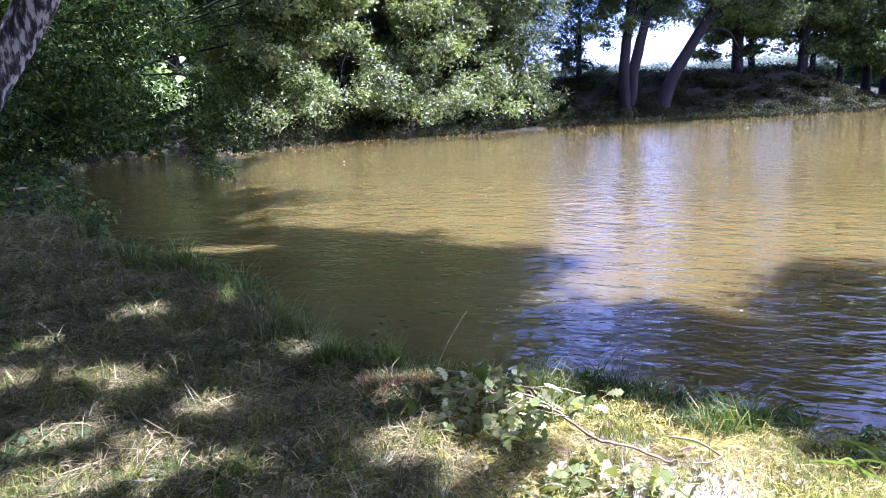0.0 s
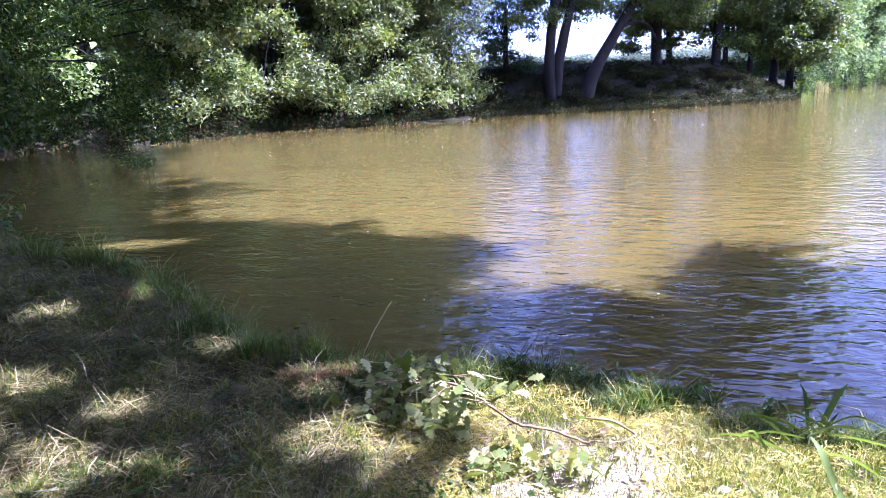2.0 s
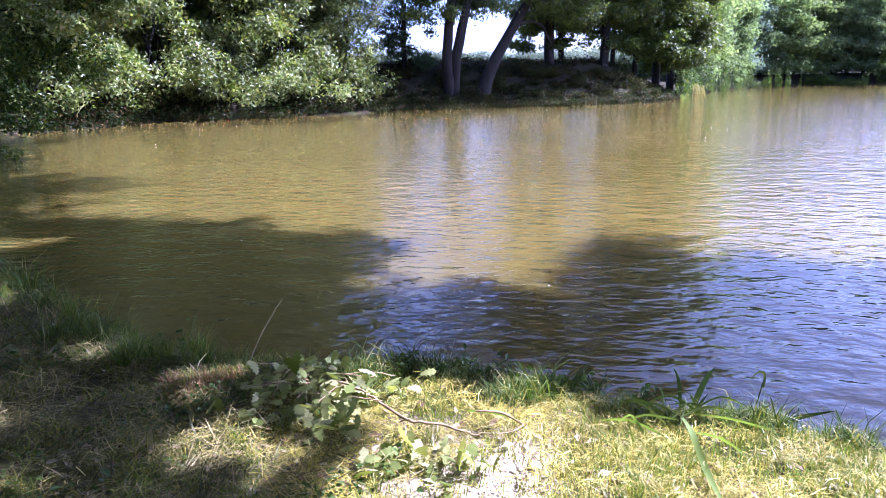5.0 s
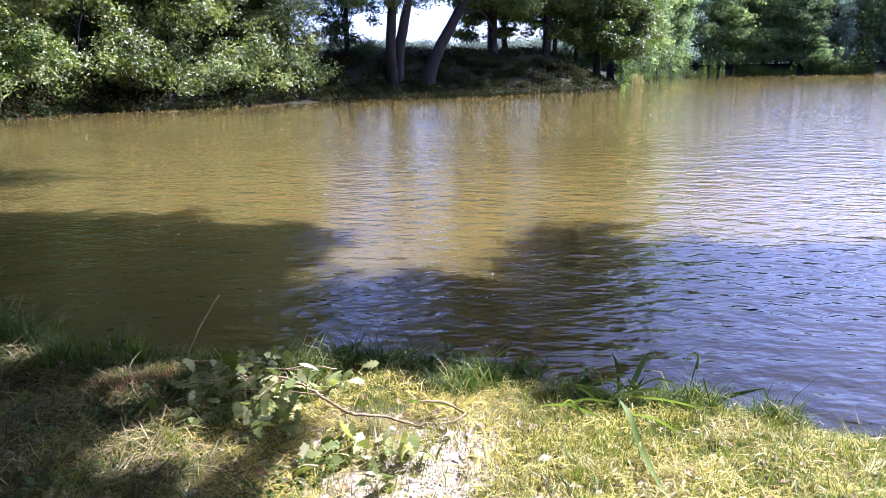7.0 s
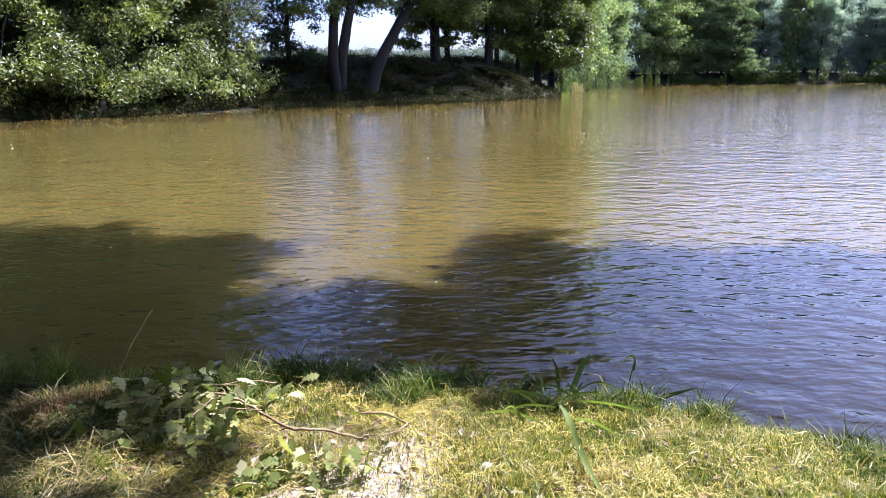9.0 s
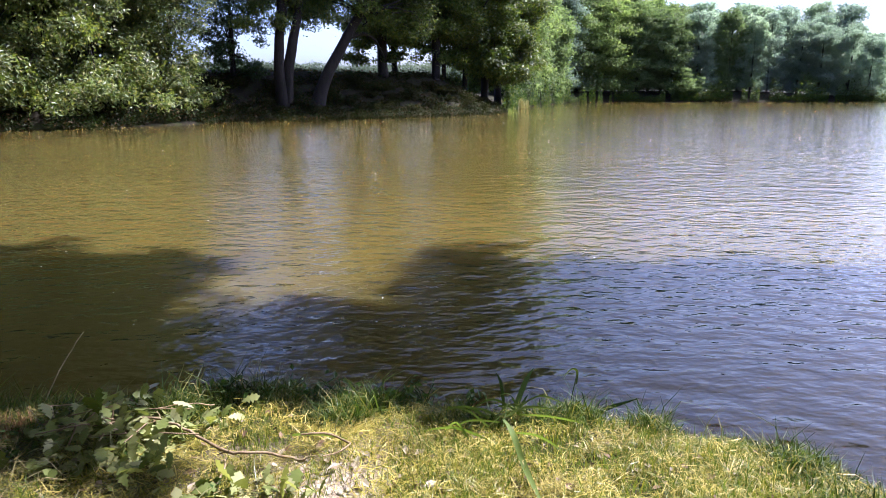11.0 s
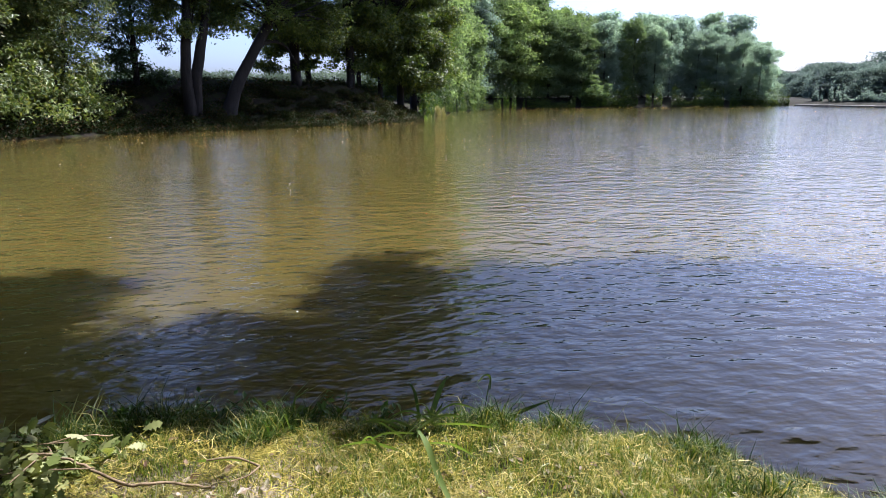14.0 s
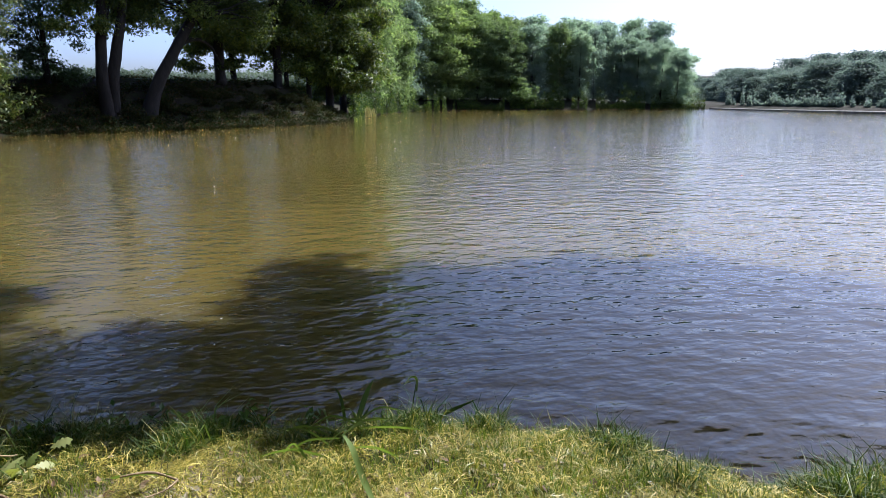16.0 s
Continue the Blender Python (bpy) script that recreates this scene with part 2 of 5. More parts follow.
def tube(paths, sides=8):
    """Tapered round stems along lists of (x, y, z, radius), closed at the ends."""
    verts, quads, base = [], [], 0
    ang = np.linspace(0, 2 * np.pi, sides, endpoint=False)
    for path in paths:
        path = np.asarray(path, float)
        pts, rad = path[:, :3], path[:, 3]
        run = unit(np.gradient(pts, axis=0))
        side = unit(np.cross(run, np.eye(3)[np.argmin(np.abs(pts[-1] - pts[0]))][None] + [[0.01, 0.02, 0.03]]))
        up = np.cross(side, run)
        wob = 1 + 0.10 * np.sin(3 * ang[None] + np.arange(len(pts))[:, None] * 0.7)
        ring = pts[:, None] + rad[:, None, None] * wob[..., None] * (np.cos(ang)[None, :, None] * side[:, None] + np.sin(ang)[None, :, None] * up[:, None])
        verts.append(ring.reshape(-1, 3))
        k = np.arange(len(pts) - 1)[:, None] * sides
        a = np.arange(sides)[None]
        b = (a + 1) % sides
        quads.append(np.stack([base + k + a, base + k + b, base + k + sides + b, base + k + sides + a], -1).reshape(-1, 4))
        base += len(pts) * sides
    return np.concatenate(verts), [np.concatenate(quads)]


def bend(points, n=10, wobble=0.0, rng=RNG):
    """A smooth path through (x, y, z, radius) points."""
    points = np.asarray(points, float)
    s = np.linspace(0, len(points) - 1, n)
    i = np.clip(s.astype(int), 0, len(points) - 2)
    f = (s - i)[:, None]
    p0, p1, p2, p3 = points[np.maximum(i - 1, 0)], points[i], points[i + 1], points[np.minimum(i + 2, len(points) - 1)]
    out = 0.5 * (2 * p1 + (p2 - p0) * f + (2 * p0 - 5 * p1 + 4 * p2 - p3) * f**2 + (3 * p1 - p0 - 3 * p2 + p3) * f**3)
    if wobble:
        out[1:-1, :3] += rng.normal(0, wobble, (len(out) - 2, 3))
    out[:, 3] = np.maximum(out[:, 3], 0.003)
    return out


def leaves(centres, outward, size, rng, slim=0.5, droop=0.3, spread=1.0):
    """Pointed leaves, two triangles folded at the midrib, facing up and outward."""
    n = len(centres)
    size = size * rng.uniform(0.6, 1.35, n)[:, None]
    nor = unit(outward * 0.7 + rng.normal(0, 0.55 * spread, (n, 3)) + [0, 0, 0.55])
    along = unit(np.cross(nor, rng.normal(0, 1, (n, 3))))
    along = unit(along + np.array([0, 0, -droop]))
    across = unit(np.cross(nor, along))
    lift = nor * size * 0.10
    v = np.stack([centres - along * size * 0.5, centres + across * size * slim * 0.5 + lift, centres + along * size * 0.5, centres - across * size * slim * 0.5 + lift], 1)
    k = np.arange(n)[:, None] * 4
    return v.reshape(-1, 3), [np.concatenate([k + [0, 1, 2], k + [0, 2, 3]])]


def crown(boughs, count, size, rng, spray=0.45, per=14, slim=0.5, droop=0.3, floor=None, tilt=0.0, spread=1.0, shell=0.55):
    """Leaves in sprays over many uneven boughs; a bough is (x, y, z, rx, ry, rz). tilt: how far whole sprays turn together."""
    boughs = np.asarray(boughs, float)
    area = (boughs[:, 3] * boughs[:, 4] + boughs[:, 3] * boughs[:, 5] + boughs[:, 4] * boughs[:, 5])
    m = max(count // per, 1)
    pick = rng.choice(len(boughs), m, p=area / area.sum())
    way = unit(rng.normal(0, 1, (m, 3)) + [0, 0, 0.15])
    depth = rng.uniform(shell, 1.08, (m, 1)) ** 0.6
    mid = boughs[pick, :3] + way * boughs[pick, 3:] * depth
    turned = unit(way + rng.normal(0, 1, (m, 3)) * tilt)
    out = np.repeat(turned, per, 0)
    big = np.repeat(rng.uniform(0.55, 1.35, (m, 1)), per, 0)
    off = rng.normal(0, 1, (m * per, 3))
    off = off - 0.75 * (off * out).sum(-1, keepdims=True) * out if tilt else off * np.array([1, 1, 0.45])
    pts = np.repeat(mid, per, 0) + off * big * spray * 0.5
    if floor is not None:
        keep = pts[:, 2] > floor
        pts, out = pts[keep], out[keep]
    return leaves(pts, out, size, rng, slim, droop, spread)


def spread_boughs(centre, radii, n, bough, rng, low=-0.6):
    """Boughs scattered over an ellipsoid's shell, to break its outline."""
    out = []
    while len(out) < n:
        w = unit(rng.normal(0, 1, 3))
        if w[2] < low:
            continue
        c = np.asarray(centre) + w * np.asarray(radii) * rng.uniform(0.45, 1.0)
        s = bough * rng.uniform(0.6, 1.3)
        out.append((*c, s * rng.uniform(0.9, 1.4), s * rng.uniform(0.9, 1.4), s * rng.uniform(0.55, 0.9)))
    return out


def column_boughs(h, w, n, bough, rng, low=0.3, front=0.0, wide_at=0.42, ragged=0.0):
    """Boughs up the whole height of a leafy tree or bush, widest a little under the middle; front: share pushed to the -y side."""
    out = []
    for k in range(n):
        z = low + (h - low) * (k + rng.uniform(0, 1)) / n
        wide = w * math.sqrt(max(0.06, 1 - ((z / h - wide_at) / (1.04 - wide_at)) ** 2))
        a = rng.uniform(0, 2 * math.pi)
        r = wide * (rng.uniform(0.5, 1.0) + ragged * rng.normal(0, 1))
        y = r * math.sin(a)
        if rng.uniform() < front:
            y = -abs(y)
        s = bough * rng.uniform(0.65, 1.3)
        out.append((r * math.cos(a), y, z, s * rng.uniform(0.9, 1.4), s * rng.uniform(0.9, 1.4), s * rng.uniform(0.5, 0.85)))
    return out


def limbs_to(boughs, root, radius, rng, every=2, sag=0.0):
    """Limbs from a point of the trunk to the boughs' middles."""
    paths = []
    root = np.asarray(root, float)
    for b in boughs[::every]:
        end = np.asarray(b[:3])
        mid = root * 0.5 + end * 0.5 + rng.normal(0, 0.25, 3) + [0, 0, 0.25 - sag]
        paths.append(bend([(*root, radius), (*mid, radius * 0.6), (*end, radius * 0.18)], 8, 0.05, rng))
    return paths


def tree(name, at, stems, boughs, count, size, leaf, rng, label, category="tree", group="", limb_root=None, limb_radius=0.1, every=2, bark=None, cut=None, **kw):
    """A tree: trunk, stems, limbs and crown. Places are relative to its foot. cut: above this height the leaves are fewer and coarser."""
    ob = thing(name, at, label, category, group)
    paths = [bend(s, 14, 0.02, rng) for s in stems]
    for k, path in enumerate(paths):
        part("trunk" if k == 0 else "stem", mesh_of("trunk", *tube([path], 12), bark or SHADED_BARK, True), ob)
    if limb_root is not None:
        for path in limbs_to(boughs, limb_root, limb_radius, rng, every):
            part("limb", mesh_of("limb", *tube([path], 6), SHADED_BARK, True), ob)
    below = [b for b in boughs if cut is None or b[2] < cut]
    above = boughs[:0] if cut is None else [b for b in boughs if b[2] >= cut]
    part("crown", mesh_of("crown", *crown(below, count, size, rng, **kw), leaf), ob)
    if len(above):
        part("treetop", mesh_of("treetop", *crown(above, len(above) * 190, 0.5, rng, spray=1.0, per=12, slim=0.6), leaf), ob)
    return ob


# ---- the lie of the land ----
NEAR_SHORE = [(-14.2, 25), (-11.5, 20.5), (-9.8, 16.2), (-7, 12.3), (-4.6, 9), (-3.4, 7.5), (-2.2, 6.4), (-1.15, 5.0), (-0.8, 4.45),
              (-0.35, 4.08), (0.02, 3.76), (0.66, 3.58), (0.98, 3.46), (1.25, 3.27), (1.66, 2.98), (2.05, 2.6), (2.55, 2.24),
              (2.85, 1.82), (3.0, 1.42), (3.12, 1.05), (3.3, 0.8), (3.6, 0.66), (4.1, 0.55), (5.2, 0.3), (8, -1.5), (14, -5)]
FAR_SHORE = [(26, -10), (50, -14), (75, -10), (92, 5), (100, 25), (108, 42), (119, 58), (114, 65), (94, 76), (80, 84), (68, 82),
             (60, 76), (47, 64), (38, 55), (33.5, 49), (31, 46.5), (25, 44), (19, 43), (12.5, 42.5), (9, 42.8), (6.5, 41.5),
             (0, 38), (-5.5, 37.5), (-8.5, 33), (-12, 31.8), (-14.5, 30)]


def smooth_ring(points, per=5):
    p = np.asarray(points, float)
    n = len(p)
    t = np.arange(n * per) / per
    i = t.astype(int)
    f = (t - i)[:, None]
    p0, p1, p2, p3 = p[(i - 1) % n], p[i % n], p[(i + 1) % n], p[(i + 2) % n]
    return 0.5 * (2 * p1 + (p2 - p0) * f + (2 * p0 - 5 * p1 + 4 * p2 - p3) * f**2 + (3 * p1 - p0 - 3 * p2 + p3) * f**3)


SHORE = smooth_ring(NEAR_SHORE + FAR_SHORE)


def waves(x, y, seed, lengths):
    """A smooth uneven field from a few crossing waves, about -1 to 1."""
    r = np.random.default_rng(seed)
    out = 0.0
    for w in lengths:
        for _ in range(3):
            a, ph = r.uniform(0, 2 * np.pi, 2)
            out = out + np.sin((x * np.cos(a) + y * np.sin(a)) * 2 * np.pi / w + ph)
    return out / (3 * len(lengths)) * 1.6


def shore_distance(x, y, ring=None):
    """Metres from the shoreline, positive on land."""
    p = np.stack([np.ravel(x), np.ravel(y)], -1)
    out = np.empty(len(p))
    ring = SHORE if ring is None else ring
    a, b = ring, np.roll(ring, -1, 0)
    d = b - a
    for s in range(0, len(p), 8000):
        q = p[s:s + 8000, None] - a
        f = np.clip((q * d).sum(-1) / (d * d).sum(-1), 0, 1)
        dist = np.sqrt(((q - f[..., None] * d) ** 2).sum(-1)).min(1)
        py, px = p[s:s + 8000, 1:2], p[s:s + 8000, 0:1]
        cross = ((a[:, 1] > py) != (b[:, 1] > py)) & (px < d[:, 0] * (py - a[:, 1]) / np.where(d[:, 1] == 0, 1e-9, d[:, 1]) + a[:, 0])
        out[s:s + 8000] = np.where(cross.sum(1) % 2 == 1, -dist, dist)
    return out.reshape(np.shape(x))


# how far the land rises behind the bank, here and there
RISE = np.array([(0, 0, 0.06), (3, -4, 0.06), (-3, 4, 0.10), (-8, 9, 0.5), (-12, 16, 0.8), (-16, 27, 1.2), (-8, 40, 2.2), (8, 46, 3.0), (16, 50, 3.0), (24, 52, 2.9),
                 (34, 56, 1.2), (40, 62, 0.8), (70, 92, 1.5), (100, 85, 1.5), (125, 62, 0.6), (112, 35, 0.5), (60, -25, 0.8), (20, 110, 2.6), (-40, 60, 2.5)])


def land(x, y):
    x, y = np.asarray(x, float), np.asarray(y, float)
    d = shore_distance(x, y) + 0.05 * waves(x, y, 3, (0.35, 0.9)) + 0.35 * waves(x, y, 5, (7, 13)) * np.clip((np.hypot(x, y) - 12) / 20, 0, 1)
    w = 1 / (((x[..., None] - RISE[:, 0]) ** 2 + (y[..., None] - RISE[:, 1]) ** 2) ** 1.5 + 1.0)
    rise = (w * RISE[:, 2]).sum(-1) / w.sum(-1)
    s = np.clip(d / 5.5, 0, 1)
    up = 0.30 * (1 - np.exp(-np.maximum(d, 0) / 0.11)) + rise * s * s * (3 - 2 * s)
    r = np.hypot(x, y)
    az = np.degrees(np.arctan2(x, y))
    up = up + (0.025 * waves(x, y, 8, (0.5, 1.3)) + 0.012 * waves(x, y, 9, (0.17, 0.3))) * np.clip(d / 0.3, 0, 1)
    up = up + 38 * np.exp(-((r - 900) / 220) ** 2) * np.clip((az - 15) / 30, 0, 1) * (0.9 + 0.25 * waves(x, y, 4, (500, 900)))
    up = up + 0.030 * np.clip(r - 53, 0, 60) * np.clip((36 - az) / 5, 0, 1) * np.clip((az + 25) / 5, 0, 1) * np.clip(d / 9, 0, 1)
    up = up - 0.07 * np.exp(-((x + 0.85) / 0.22) ** 2 - ((y - 3.55) / 0.2) ** 2)
    down = -0.04 - 1.3 * (1 - np.exp(np.minimum(d, 0) / 2.5))
    return np.where(d > 0, up, down)


def build_ground():
    rings = 0.3 * 1.0315 ** np.arange(300)
    turns = np.linspace(0, 2 * np.pi, 400, endpoint=False)
    x = 0.2 + rings[:, None] * np.sin(turns)[None]
    y = rings[:, None] * np.cos(turns)[None]
    z = land(x, y)
    v = np.stack([x, y, z], -1).reshape(-1, 3)
    v = np.concatenate([v, [[0.2, 0, float(land(np.array([0.2]), np.array([0.0]))[0])]]])
    k = np.arange(299)[:, None] * 400
    a = np.arange(400)[None]
    b = (a + 1) % 400
    quads = np.stack([k + a, k + 400 + a, k + 400 + b, k + b], -1).reshape(-1, 4)
    cap = np.stack([np.full(400, len(v) - 1), np.arange(400), (np.arange(400) + 1) % 400], -1)
    me = mesh_of("ground", v, [quads, cap], GROUND, True)
    r = np.hypot(v[:, 0], v[:, 1])
    d = shore_distance(v[:, 0], v[:, 1])
    az = np.degrees(np.arctan2(v[:, 0], v[:, 1]))
    # ground from about 9 m outward takes the shade-darkened litter
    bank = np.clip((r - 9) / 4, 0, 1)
    open_field = np.clip((d - 9) / 3, 0, 1) * bank * np.clip((34 - az) / 4, 0, 1) * np.clip((az + 20) / 5, 0, 1)
    trodden = np.clip(1.3 * np.exp(-((v[:, 0] - 0.74) / 0.58) ** 2 - ((v[:, 1] - 2.18) / 0.38) ** 2), 0, 1)
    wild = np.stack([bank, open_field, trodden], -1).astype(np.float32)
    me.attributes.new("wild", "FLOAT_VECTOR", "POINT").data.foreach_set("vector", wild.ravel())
    ob = new("ground", me)
    tagged(ob, "trodden grassy bank and fields of dry soil and grass round a pond", "ground", kind="structure")


def build_water():
    gx, gy = np.meshgrid(np.linspace(-22, 126, 149), np.linspace(-20, 92, 113))
    v = np.stack([gx, gy, 0 * gx], -1).reshape(-1, 3)
    i = (np.arange(112)[:, None] * 149 + np.arange(148)[None]).ravel()
    me = mesh_of("water", v, [np.stack([i, i + 1, i + 150, i + 149], -1)], WATER, True)
    # calm in the lee of the wooded shore
    off = -shore_distance(v[:, 0], v[:, 1]) + 1.5 * waves(v[:, 0], v[:, 1], 29, (9, 17))
    lee = np.clip((v[:, 1] - 24) / 8, 0, 1) * np.clip((44 - v[:, 0]) / 8, 0, 1)
    wind = 1 - 0.75 * lee * np.clip((9 - off) / 5, 0, 1)
    me.attributes.new("wind", "FLOAT", "POINT").data.foreach_set("value", wind.astype(np.float32))
    ob = new("water", me)
    tagged(ob, "muddy brown pond water with small wind ripples", "water", kind="structure")


build_ground()
build_water()


def land_z(x, y):
    return float(land(np.array([x]), np.array([y]))[0])


# ---- the far bank ----
def foot(x, y, sink=0.1):
    return (x, y, max(land_z(x, y), 0.0) - sink)


R = np.random.default_rng(11)
# broad shrubs hanging over the water
for x, y, h, w in ((-9.0, 38.0, 13.0, 4.2), (-5.2, 41.0, 15.0, 4.4), (-1.2, 42.0, 16.0, 4.4), (2.2, 43.5, 15.0, 4.0), (5.2, 44.6, 12.0, 2.9), (-7.5, 45.5, 20, 5), (1.0, 48.0, 22, 5)):
    f = foot(x, y)
    bs = column_boughs(h, w, 74, 0.95, R, low=1.3 - f[2], front=0.6, wide_at=0.3)
    bs += [(w * math.cos(a) * R.uniform(0.75, 1.05), -w * abs(math.sin(a)) * R.uniform(0.85, 1.1), R.uniform(0.9, 2.4) - f[2], 0.8, 0.7, 0.4) for a in np.linspace(0.1, 3.0, 8)]
    tree("waterside_bush", f, [[(0.3 * k, 0.2 * k, 0, 0.14), (0.9 * k, 0.3, h * 0.35, 0.10), (1.6 * k, 0.2, h * 0.7, 0.05)] for k in (-1, 0, 1)],
         bs, 36000, 0.23, BUSH, R, "large pale green leafy bush hanging over the pond edge", "bush", "bushes on the far bank",
         limb_root=(0, 0, h * 0.3), limb_radius=0.07, every=6, cut=9.5, spray=0.6, per=18, slim=0.42, droop=0.35, floor=0.6 - f[2], tilt=0.4, spread=0.85, shell=0.35)

# the twin-stemmed alder, the leaning oak and the upright trees on the bank top
f = foot(12.6, 44.2)
bs = spread_boughs((1.8, 0, 11.0), (2.8, 2.4, 2.0), 6, 0.8, R) + [(-1.6, 0, 7.6, 0.9, 0.9, 0.5), (-1.2, 0.3, 6.3, 0.7, 0.7, 0.4), (2.6, 0.3, 7.9, 0.8, 0.8, 0.45), (1.9, 0.2, 6.0, 0.5, 0.5, 0.35)]
bs += spread_boughs((1.0, 0.5, 18.0), (5.5, 4.5, 4.6), 22, 1.3, R) + spread_boughs((1.5, 0.5, 24.5), (5.5, 4.5, 3.5), 14, 1.4, R)
bs += [(R.uniform(-2.6, 3.4), R.uniform(-1, 1.5), R.uniform(4.8, 8.5), R.uniform(0.4, 0.8), 0.6, R.uniform(0.25, 0.4)) for _ in range(20)]
tree("alder_tree", f, [[(0, 0, 0, 0.46), (-0.15, 0, 2.5, 0.33), (0.0, 0, 4.5, 0.31), (0.35, 0, 8, 0.28), (0.5, 0, 13, 0.18), (0.4, 0, 24, 0.06)],
                       [(0.3, 0, 0.2, 0.40), (0.5, 0, 2.4, 0.34), (0.95, 0, 4.5, 0.31), (1.7, 0, 8, 0.22), (2.6, 0, 13, 0.15), (3.2, 0, 19, 0.05)]],
     bs, 20000, 0.19, OAK_CROWN, R, "tall alder with two shade-darkened upright stems on the bank", "tree", "trees on the far bank", limb_root=(0.6, 0, 6.5), limb_radius=0.06, cut=10.5, spray=0.6)
f = foot(15.0, 44.3)
bs = spread_boughs((4.0, 0, 10.0), (4.2, 3.5, 3.4), 24, 1.1, R) + [(0.8, 0, 7.4, 0.9, 0.8, 0.4), (1.3, 0.2, 5.9, 0.8, 0.8, 0.35), (3.4, 0.4, 5.2, 0.6, 0.6, 0.3), (4.4, 0.4, 5.8, 0.9, 0.7, 0.4)]
bs += spread_boughs((5.0, 0.5, 17.5), (5.0, 4.5, 5.0), 36, 1.4, R) + spread_boughs((5.0, 0.5, 24.0), (5.0, 4.5, 3.5), 14, 1.5, R)
bs += [(R.uniform(-0.5, 8.5), R.uniform(-1.5, 1.5), R.uniform(4.9, 8.2), R.uniform(0.6, 1.2), 0.9, R.uniform(0.3, 0.5)) for _ in range(36)]
tree("leaning_oak", f, [[(0, 0, 0, 0.60), (0.35, 0, 1.2, 0.43), (1.2, 0, 2.9, 0.37), (2.6, 0, 5.2, 0.33), (3.9, 0, 7.2, 0.28), (5.0, 0, 10.5, 0.2), (5.2, 0, 24, 0.05)],
                        [(2.3, 0, 4.6, 0.2), (3.4, 0.2, 5.0, 0.13), (4.4, 0.3, 4.7, 0.09), (5.2, 0.4, 3.6, 0.05)]],
     bs, 26000, 0.19, OAK_CROWN, R, "oak leaning out with a thick shade-darkened trunk", "tree", "trees on the far bank", limb_root=(3.3, 0, 6.4), limb_radius=0.09, cut=10.5, spray=0.65)
for x, y, r0, h, lean in ((21.7, 48.3, 0.38, 25, 0.0), (23.9, 50.7, 0.22, 23, -0.4), (26.9, 49.3, 0.34, 25, 0.1), (28.6, 50.9, 0.19, 23, 0.2), (31.0, 51.5, 0.22, 24, 0.3)):
    f = foot(x, y)
    bs = spread_boughs((lean * 2 + 1.0, -3.4, 13.2), (4.8, 4.6, 5.2), 58, 1.2, R) + spread_boughs((lean * 2, -0.5, h * 0.85), (4.4, 4.0, h * 0.16), 44, 1.5, R)
    bs += spread_boughs((lean, -0.5, 7.2 - f[2]), (3.2, 2.2, 2.2), 18 + 14 * int(x > 26), 0.85, R)
    bs += [(R.uniform(-3.0, 3.0), R.uniform(-2, 1.5), R.uniform(4.2, 6.8) - f[2], R.uniform(0.35, 0.7), 0.5, R.uniform(0.2, 0.35)) for _ in range(14)]
    tree("bank_tree", f, [[(0, 0, 0, r0 * 1.3), (lean * 0.2, 0, 1.2, r0), (lean, 0, h * 0.5, r0 * 0.75), (lean * 2, 0, h * 0.9, r0 * 0.3)]],
         bs, 24000, 0.25, OAK_CROWN, R, "tall broadleaf tree with a shade-darkened straight trunk on the bank", "tree", "trees on the far bank", limb_root=(lean * 0.6, 0, 5.2), limb_radius=0.08, every=4, cut=9.5, spray=0.65)
# dense tree at the point, leaves down to the water
for x, y, h, w, low in ((33.4, 51.8, 22, 3.9, 2.2), (37.4, 55.6, 22, 4.6, 4.0)):
    f = foot(x, y)
    bs = column_boughs(h, w, 90, 1.05, R, low=low - f[2], front=0.3)
    tree("point_tree", f, [[(0, 0, 0, 0.36), (0.1, 0, h * 0.4, 0.27), (0.3, 0, h * 0.9, 0.1)]], bs, 36000, 0.27, OAK_CROWN, R,
         "dense green oak with low boughs at the point", "tree", "trees on the far bank", limb_root=(0, 0, h * 0.35), limb_radius=0.08, cut=12.0, spray=0.55, per=9, floor=low - 1.9 - f[2], droop=0.05)
# darker tree behind the bushes
f = foot(10.1, 47.0)
tree("dark_tree", f, [[(0, 0, 0, 0.2), (0, 0, 3, 0.15), (0.1, 0, 5.5, 0.05)]], column_boughs(6.6, 1.9, 34, 0.6, R, low=0.2), 13000, 0.19, BLUE_LEAF, R,
     "dense dark bluish-green tree behind the bank", "tree", limb_root=(0, 0, 1.5), limb_radius=0.05, every=4, spray=0.5)
# undergrowth on the bank slope
for i in range(54):
    x = R.uniform(7.5, 33.0)
    y = np.interp(x, [6.5, 9, 12.5, 19, 25, 31, 33.5], [41.5, 42.8, 42.5, 43, 44, 46.5, 49]) + R.uniform(0.2, 3.6)
    s = R.uniform(0.25, 0.6)
    f = foot(x, y, 0.05)
    bs = spread_boughs((0, 0, s * 0.6), (s * 1.1, s * 1.0, s * 0.6), 7, s * 0.5, R)
    tree("bank_shrub", f, [[(0, 0, 0, 0.03), (0.1, 0, s * 0.5, 0.02), (0.1, 0.1, s, 0.01)]], bs, 1100, 0.12, SHADED_SCRUB, R,
         "low scrubby bush on the steep earth bank", "bush", "scrub on the bank", spray=0.3)
